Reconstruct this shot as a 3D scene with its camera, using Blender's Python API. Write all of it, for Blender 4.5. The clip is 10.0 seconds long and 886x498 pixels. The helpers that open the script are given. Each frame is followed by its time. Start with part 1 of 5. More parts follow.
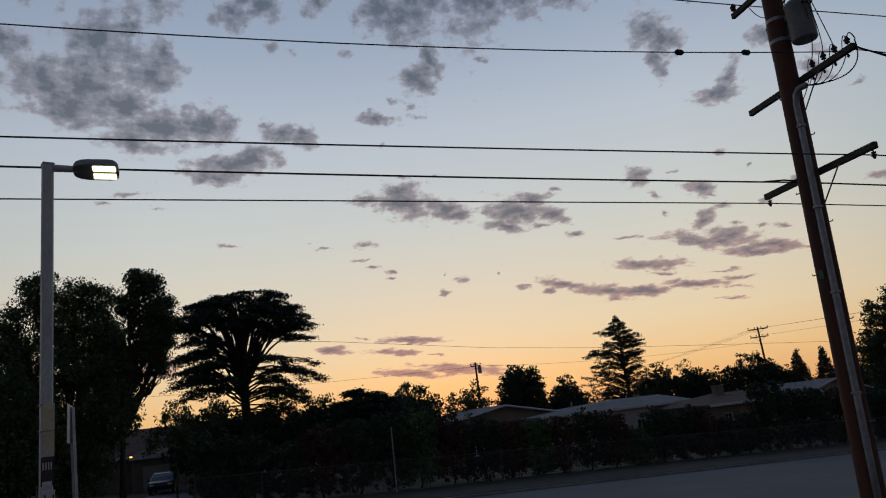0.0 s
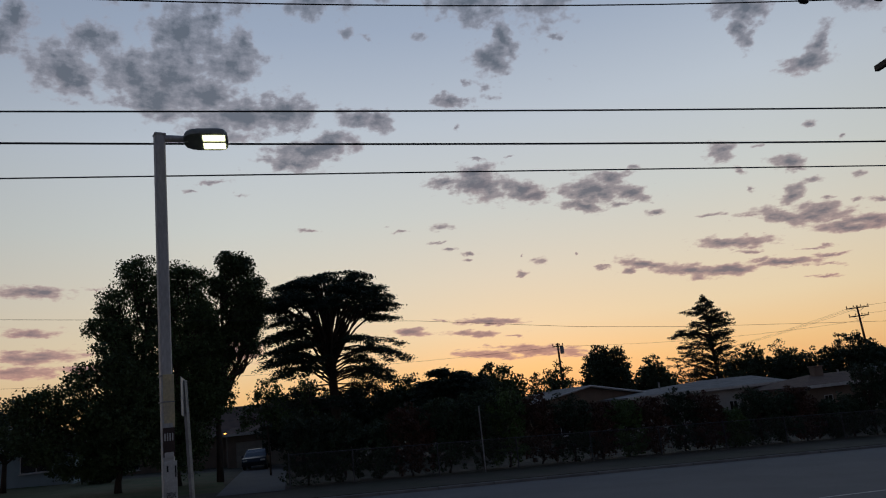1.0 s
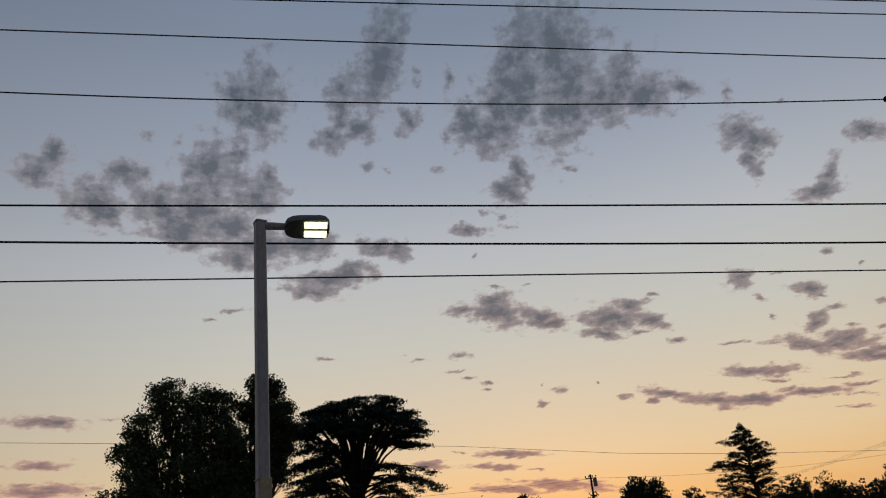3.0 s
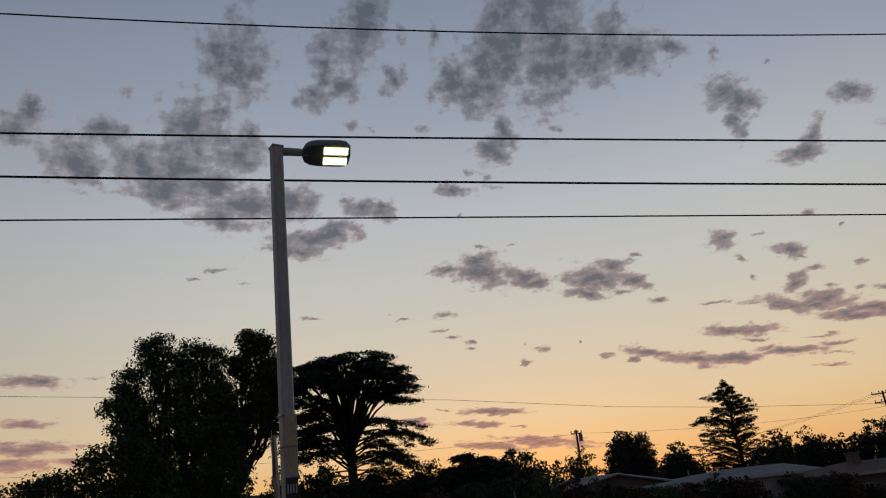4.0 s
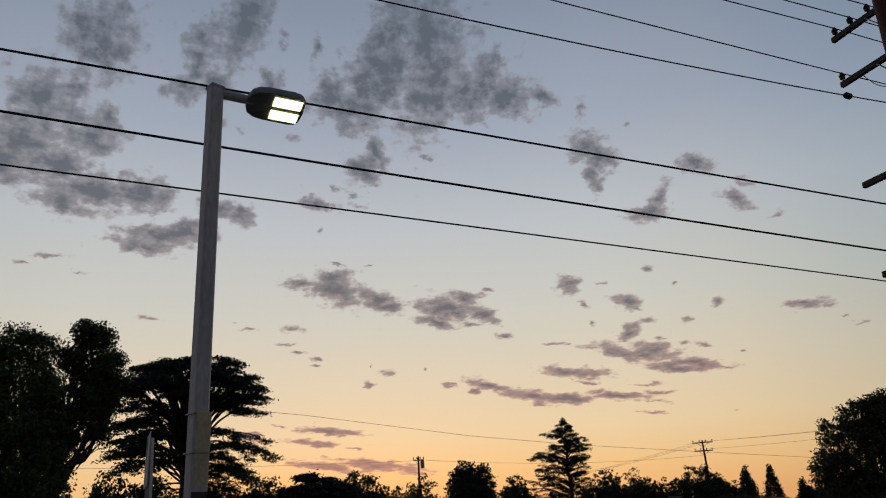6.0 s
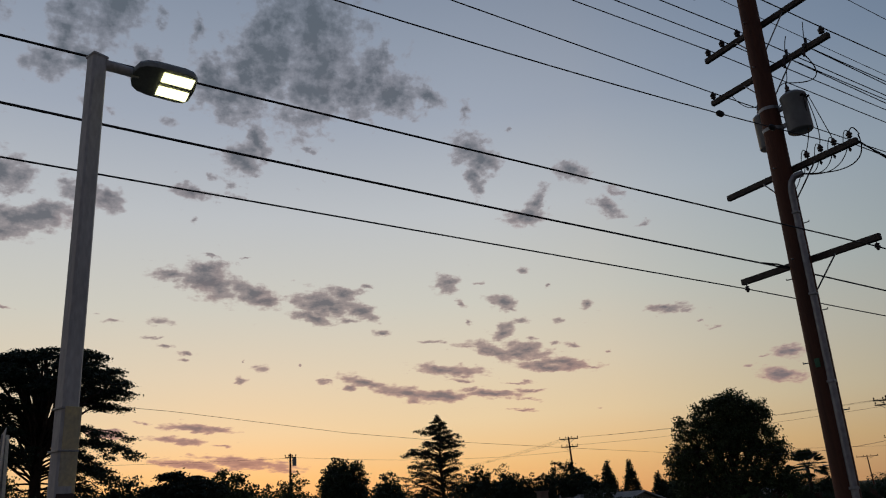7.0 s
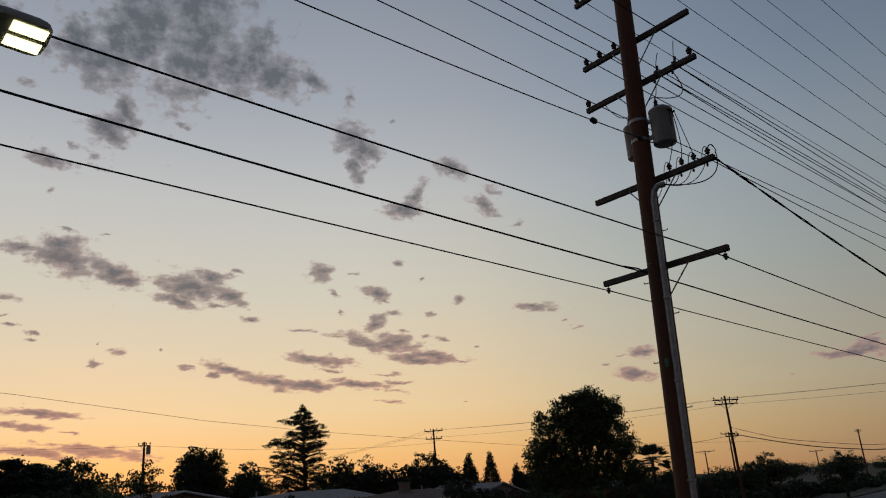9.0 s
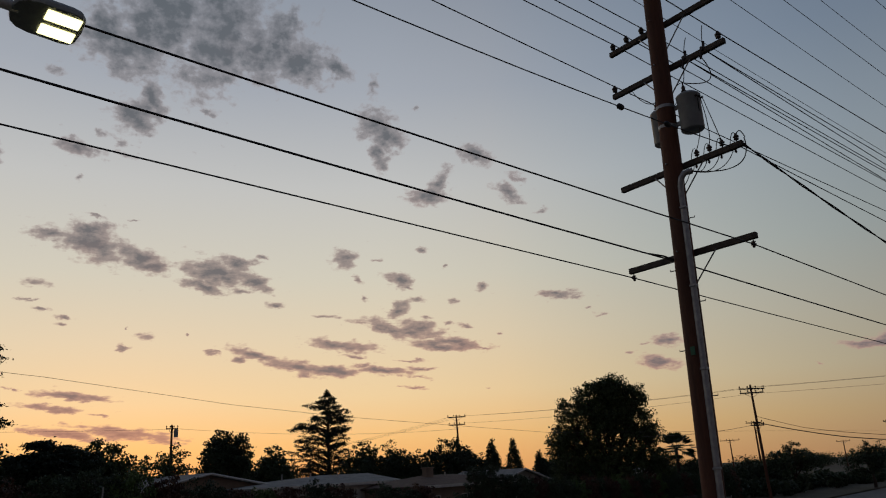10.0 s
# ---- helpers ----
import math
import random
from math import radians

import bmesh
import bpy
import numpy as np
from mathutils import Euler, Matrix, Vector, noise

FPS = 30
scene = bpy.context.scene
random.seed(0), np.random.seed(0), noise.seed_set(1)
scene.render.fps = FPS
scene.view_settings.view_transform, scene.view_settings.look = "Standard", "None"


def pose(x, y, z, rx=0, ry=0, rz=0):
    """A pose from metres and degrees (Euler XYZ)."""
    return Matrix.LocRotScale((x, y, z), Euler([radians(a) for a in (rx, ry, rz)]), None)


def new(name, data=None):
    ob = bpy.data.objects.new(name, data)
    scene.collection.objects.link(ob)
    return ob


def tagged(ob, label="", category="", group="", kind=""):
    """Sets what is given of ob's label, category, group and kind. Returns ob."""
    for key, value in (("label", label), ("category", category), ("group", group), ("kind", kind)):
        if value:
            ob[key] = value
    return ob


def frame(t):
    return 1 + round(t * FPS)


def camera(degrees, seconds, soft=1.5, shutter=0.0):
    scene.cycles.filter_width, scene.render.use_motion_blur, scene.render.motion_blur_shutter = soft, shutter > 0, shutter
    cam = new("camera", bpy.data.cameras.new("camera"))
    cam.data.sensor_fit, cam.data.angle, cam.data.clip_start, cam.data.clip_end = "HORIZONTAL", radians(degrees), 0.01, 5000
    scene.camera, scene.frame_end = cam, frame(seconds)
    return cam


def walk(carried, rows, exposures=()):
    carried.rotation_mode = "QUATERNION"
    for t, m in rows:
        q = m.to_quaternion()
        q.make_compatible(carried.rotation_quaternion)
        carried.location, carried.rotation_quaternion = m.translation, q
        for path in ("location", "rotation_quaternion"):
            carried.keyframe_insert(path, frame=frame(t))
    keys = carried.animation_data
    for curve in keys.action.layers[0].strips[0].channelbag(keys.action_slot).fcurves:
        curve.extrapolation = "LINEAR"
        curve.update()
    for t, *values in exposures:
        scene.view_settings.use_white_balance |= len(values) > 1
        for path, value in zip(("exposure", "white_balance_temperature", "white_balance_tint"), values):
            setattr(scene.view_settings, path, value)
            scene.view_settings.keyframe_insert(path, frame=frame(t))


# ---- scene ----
cam = camera(61.32, 10.0, 1.1)
walk(cam, [
    (0.0, pose(0.003, 0.170, 2.496, 103.12, 6.41, -23.68)),
    (0.5, pose(-0.172, 0.416, 2.477, 102.52, 5.92, -20.87)),
    (1.0, pose(-0.246, 0.744, 2.474, 102.35, 5.96, -17.75)),
    (1.5, pose(-0.408, 1.012, 2.455, 102.78, 5.98, -19.61)),
    (2.0, pose(-0.646, 1.286, 2.469, 107.25, 5.94, -18.91)),
    (2.2, pose(-0.703, 1.412, 2.448, 111.17, 5.91, -16.81)),
    (2.6, pose(-0.856, 1.523, 2.389, 113.17, 5.77, -16.61)),
    (3.3, pose(-1.128, 1.720, 2.286, 110.89, 5.52, -16.25)),
    (3.5, pose(-1.190, 1.842, 2.260, 109.84, 6.01, -17.11)),
    (4.0, pose(-1.297, 2.220, 2.244, 109.10, 5.93, -17.53)),
    (4.5, pose(-1.445, 2.611, 2.310, 109.38, 5.76, -21.44)),
    (5.0, pose(-1.585, 3.028, 2.380, 109.52, 4.83, -24.90)),
    (5.2, pose(-1.625, 3.123, 2.404, 109.69, 4.21, -25.29)),
    (6.3, pose(-1.752, 3.600, 2.364, 109.44, 2.80, -32.77)),
    (6.5, pose(-1.774, 3.627, 2.372, 109.12, 2.90, -34.68)),
    (7.0, pose(-1.769, 3.655, 2.384, 108.99, 3.90, -39.43)),
    (7.5, pose(-1.724, 3.662, 2.381, 109.06, 4.77, -45.05)),
    (8.0, pose(-1.690, 3.685, 2.389, 108.48, 4.94, -48.88)),
    (8.5, pose(-1.660, 3.690, 2.386, 107.81, 4.86, -49.85)),
    (9.0, pose(-1.682, 3.689, 2.371, 107.69, 3.74, -49.45)),
    (9.5, pose(-1.703, 3.702, 2.381, 107.22, 3.18, -48.39)),
    (10.0, pose(-1.717, 3.699, 2.367, 106.78, 3.07, -47.79)),
], [(0.0, 0.0, 5900, 8), (1.5, 0.0, 5900, 8), (2.2, 0.0, 6200, 10), (3.3, -0.16, 6400, 10), (5.0, -0.07, 6350, 10), (6.5, 0.0, 6400, 9), (7.5, -0.06, 6400, 9), (8.3, -0.03, 6400, 9), (9.0, 0.0, 6850, 9), (10.0, 0.0, 6850, 9)])

# ---- light: a clear dusk sky with torn clouds, the sun just set behind the houses ----
world = bpy.data.worlds.new("dusk")
scene.world = world
world.use_nodes = True
WN, WL = world.node_tree.nodes, world.node_tree.links
WN.clear()


def wmath(op, a, b=None, c=None, clamp=False):
    n = WN.new("ShaderNodeMath")
    n.operation, n.use_clamp = op, clamp
    for k, v in enumerate((a, b, c)):
        if v is None:
            continue
        if isinstance(v, (int, float)):
            n.inputs[k].default_value = v
        else:
            WL.new(v, n.inputs[k])
    return n.outputs[0]


def wvec(op, a, b=None):
    n = WN.new("ShaderNodeVectorMath")
    n.operation = op
    for k, v in enumerate((a, b)):
        if v is None:
            continue
        if isinstance(v, tuple):
            n.inputs[k].default_value = v
        else:
            WL.new(v, n.inputs[k])
    return n


def wramp(fac, stops):
    n = WN.new("ShaderNodeValToRGB")
    el = n.color_ramp.elements
    while len(el) > 1:
        el.remove(el[-1])
    for k, (at, col) in enumerate(stops):
        e = el[0] if k == 0 else el.new(at)
        e.position, e.color = at, (*[((c / 255) / 12.92 if c < 10.3 else ((c / 255 + 0.055) / 1.055) ** 2.4) for c in col], 1)
    WL.new(fac, n.inputs[0])
    return n.outputs[0]


def wmix(fac, a, b, blend="MIX"):
    n = WN.new("ShaderNodeMix")
    n.data_type, n.blend_type = "RGBA", blend
    for sock, v in ((n.inputs[0], fac), (n.inputs[6], a), (n.inputs[7], b)):
        if isinstance(v, (int, float)):
            sock.default_value = v
        elif isinstance(v, tuple):
            sock.default_value = v
        else:
            WL.new(v, sock)
    return n.outputs[2]


SUN_AZ = 24.0  # where the sun went down, degrees clockwise from +y
coord = WN.new("ShaderNodeTexCoord").outputs["Generated"]
way = wvec("NORMALIZE", coord).outputs[0]
sep = WN.new("ShaderNodeSeparateXYZ")
WL.new(way, sep.inputs[0])
elev = wmath("MULTIPLY", wmath("ARCSINE", sep.outputs[2]), 180 / math.pi)      # degrees above the horizon
elev01 = wmath("DIVIDE", elev, 90.0, clamp=True)
flat = wvec("NORMALIZE", wvec("MULTIPLY", way, (1, 1, 0)).outputs[0]).outputs[0]
facing = wvec("DOT_PRODUCT", flat, (math.sin(radians(SUN_AZ)), math.cos(radians(SUN_AZ)), 0)).outputs["Value"]
near_sun = wmath("MULTIPLY_ADD", facing, 0.5, 0.5, clamp=True)
glow_side = wramp(elev01, [(0.0, (236, 170, 106)), (0.03, (241, 193, 131)), (0.065, (236, 208, 165)), (0.11, (225, 209, 182)), (0.165, (209, 206, 194)),
                           (0.24, (193, 196, 199)), (0.32, (163, 171, 185)), (0.42, (136, 147, 165)), (0.6, (99, 117, 150)), (1.0, (74, 94, 128))])
far_side = wramp(elev01, [(0.0, (94, 81, 87)), (0.06, (109, 94, 99)), (0.16, (92, 92, 102)), (0.3, (69, 76, 92)), (0.6, (58, 68, 87)), (1.0, (58, 70, 95))])
side = wramp(near_sun, [(0.0, (0, 0, 0)), (0.5, (80, 80, 80)), (0.78, (186, 188, 188)), (0.97, (255, 255, 255))])
sky_col = wmix(side, far_side, glow_side)
nishita = WN.new("ShaderNodeTexSky")
nishita.sky_type, nishita.sun_disc = "NISHITA", False
nishita.sun_elevation, nishita.sun_rotation = radians(0.5), radians(SUN_AZ)
sky_col = wmix(0.06, sky_col, wmix(1.0, nishita.outputs[0], (0.3, 0.3, 0.3, 1), "MULTIPLY"))

# clouds: azimuth, elevation, half width, half height, tilt, all in degrees
CLOUDS_WEST_BANK = [(-12.7, 27.5, 1.65, 0.82, -3), (-11.7, 28.8, 1.16, 0.45, -2), (-5.4, 30.6, 0.90, 0.31, -10), (-6.5, 28.1, 1.82, 0.59, 1), (-8.7, 25.7, 2.13, 0.93, -22), (-7.5, 25.0, 0.90, 0.59, 5), (-0.1, 28.9, 2.34, 1.13, -7), (2.1, 29.8, 1.19, 0.49, 2), (-3.9, 25.9, 2.26, 1.12, -7), (-1.0, 25.8, 2.54, 1.30, -8), (-2.2, 24.4, 2.32, 0.97, -14), (3.4, 27.0, 1.95, 1.15, 1), (4.8, 28.0, 0.81, 0.62, 0), (1.2, 24.5, 2.60, 1.07, -9), (3.8, 23.2, 3.08, 1.00, -9), (7.4, 23.4, 2.31, 0.85, -2), (2.1, 22.0, 2.34, 0.58, -10)]
CLOUDS_WEST_BANK_FOOT = [(9.1, 20.5, 3.06, 0.64, 5), (11.1, 21.1, 2.14, 0.56, 7), (8.1, 19.6, 2.11, 0.47, -6), (13.3, 22.7, 1.50, 0.47, 1), (12.0, 23.3, 0.94, 0.39, -4), (1.4, 18.4, 2.00, 0.17, 2), (0.2, 17.7, 0.59, 0.16, -1), (3.7, 17.4, 0.81, 0.15, -2), (19.3, 13.9, 1.21, 0.34, -6), (14.9, 14.2, 0.64, 0.17, -5), (8.8, 14.6, 1.18, 0.13, -4), (19.6, 12.2, 0.86, 0.15, -6), (21.0, 11.3, 0.64, 0.15, -7), (26.3, 10.5, 0.76, 0.38, 12), (24.9, 9.8, 0.59, 0.17, -7), (22.4, 18.8, 1.08, 0.19, -7)]
CLOUDS_HIGH_BANK = [(3.6, 33.3, 2.30, 1.20, -8), (1.9, 34.0, 1.57, 0.71, 4), (10.9, 33.7, 1.16, 0.97, -2), (14.6, 36.4, 1.72, 1.04, -23), (14.5, 35.5, 1.99, 0.44, -3), (9.9, 30.9, 1.34, 0.54, 3), (12.4, 31.7, 1.46, 0.66, -8), (12.7, 28.9, 0.84, 0.38, -18), (14.6, 28.3, 0.77, 0.25, -9), (18.9, 28.3, 0.94, 0.25, -6), (20.0, 30.5, 0.77, 0.50, -7), (16.7, 32.2, 1.06, 0.45, 15), (22.1, 31.5, 1.69, 0.91, -8), (24.0, 30.5, 2.33, 0.91, -14), (25.2, 31.9, 2.10, 1.06, -9), (26.9, 33.1, 2.08, 1.61, -10), (26.8, 35.0, 1.87, 0.95, -30)]
CLOUDS_HIGH_BANK_EAST = [(31.0, 32.4, 2.39, 1.83, -22), (30.7, 35.5, 2.36, 0.93, -22), (33.9, 31.1, 2.39, 0.89, -6), (37.2, 30.8, 2.71, 0.64, -8), (40.3, 30.4, 1.37, 0.35, -12), (31.3, 30.1, 1.55, 0.74, 3), (35.7, 32.4, 1.70, 0.54, -35), (43.6, 29.3, 0.74, 0.54, -19), (18.1, 35.2, 0.83, 0.36, -5), (20.8, 34.7, 0.75, 0.32, -7), (24.7, 26.0, 1.53, 0.77, 6), (26.1, 27.2, 0.67, 0.85, 21), (20.9, 23.3, 1.38, 0.39, -2), (23.9, 24.1, 1.03, 0.30, -18), (29.9, 26.8, 0.63, 0.21, -1), (21.1, 21.4, 0.35, 0.22, -7), (22.1, 24.5, 0.78, 0.26, -8)]
CLOUDS_TORN_PUFFS = [(43.4, 26.5, 1.37, 0.72, -23), (44.6, 25.3, 1.29, 0.73, -29), (43.8, 24.1, 0.65, 0.86, 6), (47.6, 20.8, 1.51, 0.52, -2), (48.7, 21.8, 0.61, 0.86, -26), (51.9, 23.7, 1.46, 0.43, -27), (54.3, 20.6, 1.36, 0.39, -28), (56.6, 19.2, 0.59, 0.26, 7), (47.1, 27.5, 0.34, 0.21, -5), (21.0, 23.3, 1.31, 0.43, 0), (24.2, 23.3, 0.91, 0.32, -7), (14.9, 22.3, 1.15, 0.60, -4), (29.9, 26.7, 1.00, 0.21, 3), (55.1, 21.6, 1.07, 0.26, -38)]
CLOUDS_MIDDLE_BANK = [(19.7, 17.2, 1.50, 0.35, -3), (22.6, 16.8, 2.50, 0.87, -17), (25.5, 16.1, 2.27, 0.64, -20), (22.3, 17.8, 1.56, 0.40, 2), (26.7, 15.6, 1.17, 0.45, -10), (31.3, 15.1, 2.55, 0.83, -13), (32.5, 15.8, 1.57, 0.55, -6), (33.8, 14.6, 1.42, 0.46, -17), (30.2, 14.2, 1.62, 0.33, -13), (35.1, 14.0, 1.17, 0.29, -12), (32.9, 13.8, 1.24, 0.21, -8), (35.5, 12.9, 1.17, 0.25, -8), (19.6, 13.9, 0.99, 0.31, -4), (15.9, 13.9, 0.82, 0.17, 2), (21.0, 11.7, 0.72, 0.17, -11), (19.0, 12.8, 0.97, 0.13, 1), (26.5, 10.5, 0.76, 0.40, 20), (25.0, 9.7, 0.60, 0.18, -1)]
CLOUDS_LOWER_BANK = [(40.6, 9.7, 2.81, 0.38, -7), (34.1, 9.2, 1.74, 0.41, -15), (37.0, 8.3, 2.85, 0.45, -13), (40.0, 7.8, 2.53, 0.39, -1), (43.4, 7.8, 2.46, 0.29, -6), (46.3, 7.2, 1.69, 0.19, -7), (37.8, 7.6, 1.76, 0.21, -10), (41.5, 8.8, 1.48, 0.21, -4), (46.4, 7.8, 2.12, 0.19, -9), (45.6, 8.4, 1.49, 0.13, -5), (45.8, 6.4, 1.27, 0.14, -7), (31.3, 9.3, 1.01, 0.18, -13), (32.9, 8.8, 0.82, 0.24, -13), (42.1, 8.2, 1.06, 0.17, 1), (29.2, 10.6, 0.20, 0.14, -2), (25.1, 11.1, 0.17, 0.12, -1), (51.5, 6.0, 0.21, 0.10, -5)]
CLOUDS_SCATTERED = [(46.7, 10.7, 1.88, 0.64, -11), (49.5, 9.6, 2.12, 0.42, -13), (48.1, 9.4, 2.47, 0.30, -8), (44.1, 11.0, 2.14, 0.38, -19), (42.1, 11.4, 1.54, 0.25, -9), (39.3, 11.9, 1.40, 0.19, -7), (44.9, 12.3, 1.16, 0.47, 37), (46.3, 13.0, 0.95, 0.30, -13), (45.1, 14.5, 1.21, 0.47, -20), (45.7, 13.9, 0.86, 0.21, -15), (47.3, 11.6, 0.86, 0.21, -10), (48.7, 11.1, 0.69, 0.17, -5), (50.2, 10.8, 0.94, 0.21, -9), (51.3, 9.1, 0.93, 0.19, -16), (45.8, 10.5, 1.71, 0.59, -5)]
CLOUDS_BITS = [(40.9, 16.2, 1.03, 0.60, 7), (41.9, 14.7, 0.43, 0.39, 26), (43.5, 16.2, 0.78, 0.17, 6), (47.0, 16.8, 0.56, 0.26, 0), (51.4, 13.7, 0.73, 0.38, 24), (49.3, 12.7, 0.73, 0.26, -11), (48.9, 15.5, 0.26, 0.17, -6), (52.9, 10.1, 0.25, 0.11, -6), (57.4, 12.7, 1.66, 0.34, -5), (58.6, 12.5, 0.90, 0.21, -20), (60.5, 11.0, 0.89, 0.21, 2), (59.7, 11.4, 0.41, 0.13, -8), (42.5, 13.3, 0.43, 0.21, 26), (34.7, 16.4, 0.75, 0.17, -2), (22.6, 18.7, 0.89, 0.16, 3), (25.0, 18.7, 0.53, 0.14, 2)]
CLOUDS_EAST = [(65.2, 8.5, 1.03, 0.41, -8), (64.3, 7.0, 1.50, 0.41, -10), (62.4, 7.9, 0.57, 0.16, -7), (63.3, 8.4, 0.57, 0.12, 3), (78.4, 6.8, 1.90, 0.33, -3), (79.8, 7.0, 1.09, 0.56, -10), (74.8, 5.8, 0.63, 0.11, -8), (80.4, 7.8, 1.31, 0.14, 10)]
CLOUDS_HORIZON_BARS = [(21.9, 6.4, 2.86, 0.23, -6), (20.6, 5.6, 2.01, 0.24, -7), (23.7, 5.1, 1.26, 0.14, -5), (25.5, 3.8, 3.74, 0.40, -8), (21.7, 3.9, 2.50, 0.28, -7), (18.5, 6.8, 1.04, 0.12, -8)]
CLOUDS_HORIZON_WEST = [(-10.4, 10.8, 2.44, 0.37, -3), (-6.6, 10.9, 1.00, 0.19, -2), (-10.7, 8.0, 1.86, 0.29, -3), (-10.3, 6.4, 3.00, 0.47, -1), (-11.2, 5.4, 2.27, 0.42, -2), (-7.2, 5.4, 1.74, 0.29, -4), (3.5, 6.0, 1.58, 0.71, -5), (15.9, 6.2, 1.47, 0.29, -6)]
spread = WN.new("ShaderNodeCombineXYZ")      # bearing and height on the dome, so that the puffs lie flat
WL.new(wmath("MULTIPLY", wmath("ARCTAN2", sep.outputs[0], sep.outputs[1]), 0.85), spread.inputs[0])
WL.new(wmath("MULTIPLY", wmath("SQRT", elev01), 2.07), spread.inputs[1])
grain = spread.outputs[0]
east = WN.new("ShaderNodeSeparateXYZ")
WL.new(flat, east.inputs[0])
eastern = wmath("MULTIPLY", wmath("SUBTRACT", east.outputs[0], 0.8), 5.5, clamp=True)


def wnoise(scale, detail, rough, vec):
    n = WN.new("ShaderNodeTexNoise")
    n.inputs["Scale"].default_value, n.inputs["Detail"].default_value, n.inputs["Roughness"].default_value = scale, detail, rough
    WL.new(vec, n.inputs["Vector"])
    return n


swirl = wvec("MULTIPLY", wvec("SUBTRACT", wnoise(38.0, 5.0, 0.62, grain).outputs["Color"], (0.5, 0.5, 0.5)).outputs[0], (0.026, 0.026, 0.016)).outputs[0]
bent = wvec("ADD", way, swirl).outputs[0]
nearest = None
for az, el, hw, hh, tilt in CLOUDS_WEST_BANK + CLOUDS_WEST_BANK_FOOT + CLOUDS_HIGH_BANK + CLOUDS_HIGH_BANK_EAST + CLOUDS_TORN_PUFFS + CLOUDS_MIDDLE_BANK + CLOUDS_LOWER_BANK + CLOUDS_SCATTERED + CLOUDS_BITS + CLOUDS_EAST + CLOUDS_HORIZON_BARS + CLOUDS_HORIZON_WEST:
    a, e = radians(az), radians(el)
    m = WN.new("ShaderNodeMapping")
    m.vector_type = "TEXTURE"
    centre = Vector((math.sin(a) * math.cos(e), math.cos(a) * math.cos(e), math.sin(e)))
    m.inputs["Location"].default_value = centre
    right = Vector((math.cos(a), -math.sin(a), 0))
    up = right.cross(centre)
    r2 = right * math.cos(radians(tilt)) + up * math.sin(radians(tilt))
    u2 = r2.cross(centre)
    rot = Matrix((r2, u2, centre)).transposed()
    m.inputs["Rotation"].default_value = rot.to_euler("XYZ")
    m.inputs["Scale"].default_value = (radians(hw) * 1.12, radians(hh) * 1.16, 0.5)
    if nearest is None:
        WL.new(bent, m.inputs["Vector"])
    else:
        chain = wvec("MULTIPLY_ADD", nearest, (1e-7, 1e-7, 1e-7))   # one cloud after another keeps the shader's stack small
        WL.new(bent, chain.inputs[2])
        WL.new(chain.outputs[0], m.inputs["Vector"])
    d = wvec("LENGTH", m.outputs[0]).outputs["Value"]
    if hw * hh < 0.42:                        # the smallest shreds are thin and pale
        d = wmath("ADD", d, 0.36)
    elif hw * hh > 1.6:
        d = wmath("SUBTRACT", d, 0.07)
    nearest = d if nearest is None else wmath("SMOOTH_MIN", nearest, d, 0.12)
fine = wnoise(54.0, 6.0, 0.56, grain).outputs["Fac"]
crisp = wnoise(150.0, 4.0, 0.55, grain).outputs["Fac"]
lumps = wnoise(30.0, 3.0, 0.5, grain).outputs["Fac"]
body = wmath("MULTIPLY_ADD", wmath("SUBTRACT", 1.0, nearest), 1.55, 0.1)
body = wmath("ADD", body, wmath("MULTIPLY", wmath("SUBTRACT", fine, 0.5), 3.1))
body = wmath("ADD", body, wmath("MULTIPLY", wmath("SUBTRACT", crisp, 0.5), 0.8))
body = wmath("ADD", body, wmath("MULTIPLY", wmath("SUBTRACT", lumps, 0.5), 1.1))
shreds = wmath("MULTIPLY_ADD", wmath("SUBTRACT", wnoise(66.0, 6.0, 0.6, grain).outputs["Fac"], 0.66), 6.0, wmath("SUBTRACT", 0.55, wmath("MULTIPLY", nearest, 0.28)))
body = wmath("MAXIMUM", body, wmath("MULTIPLY", shreds, 0.6))
cover = wmath("MULTIPLY", wmath("MULTIPLY", body, 1.55, clamp=True), 0.95)
thick = wmath("MULTIPLY_ADD", body, 0.66, -0.03, clamp=True)
cloud_dark = wramp(elev01, [(0.0, (184, 117, 95)), (0.045, (162, 119, 108)), (0.08, (122, 108, 110)), (0.14, (109, 104, 108)), (0.24, (100, 102, 109)), (0.4, (90, 98, 108)), (1.0, (75, 89, 107))])
cloud_edge = wramp(elev01, [(0.0, (226, 158, 118)), (0.06, (210, 160, 140)), (0.14, (188, 166, 156)), (0.24, (172, 164, 166)), (0.34, (158, 158, 168)), (0.45, (126, 136, 152)), (1.0, (94, 110, 130))])
cloud_col = wmix(thick, cloud_edge, cloud_dark)
rosy = wmath("MULTIPLY", wmath("SUBTRACT", wnoise(11.0, 3.0, 0.5, bent).outputs["Fac"], 0.54), wmath("MULTIPLY_ADD", eastern, -2.2, 2.2), clamp=True)
cloud_col = wmix(wmath("MULTIPLY", rosy, wmath("SUBTRACT", 0.8, wmath("MULTIPLY", elev01, 2.0), clamp=True)), cloud_col, (0.42, 0.2, 0.18, 1))
sky_col = wmix(cover, sky_col, cloud_col)
sky_col = wmix(eastern, sky_col, wmix(1.0, sky_col, (0.78, 0.91, 1.02, 1), "MULTIPLY"))
sky_col = wmix(wmath("LESS_THAN", sep.outputs[2], -0.02), sky_col, (0.02, 0.02, 0.022, 1))
back = WN.new("ShaderNodeBackground")
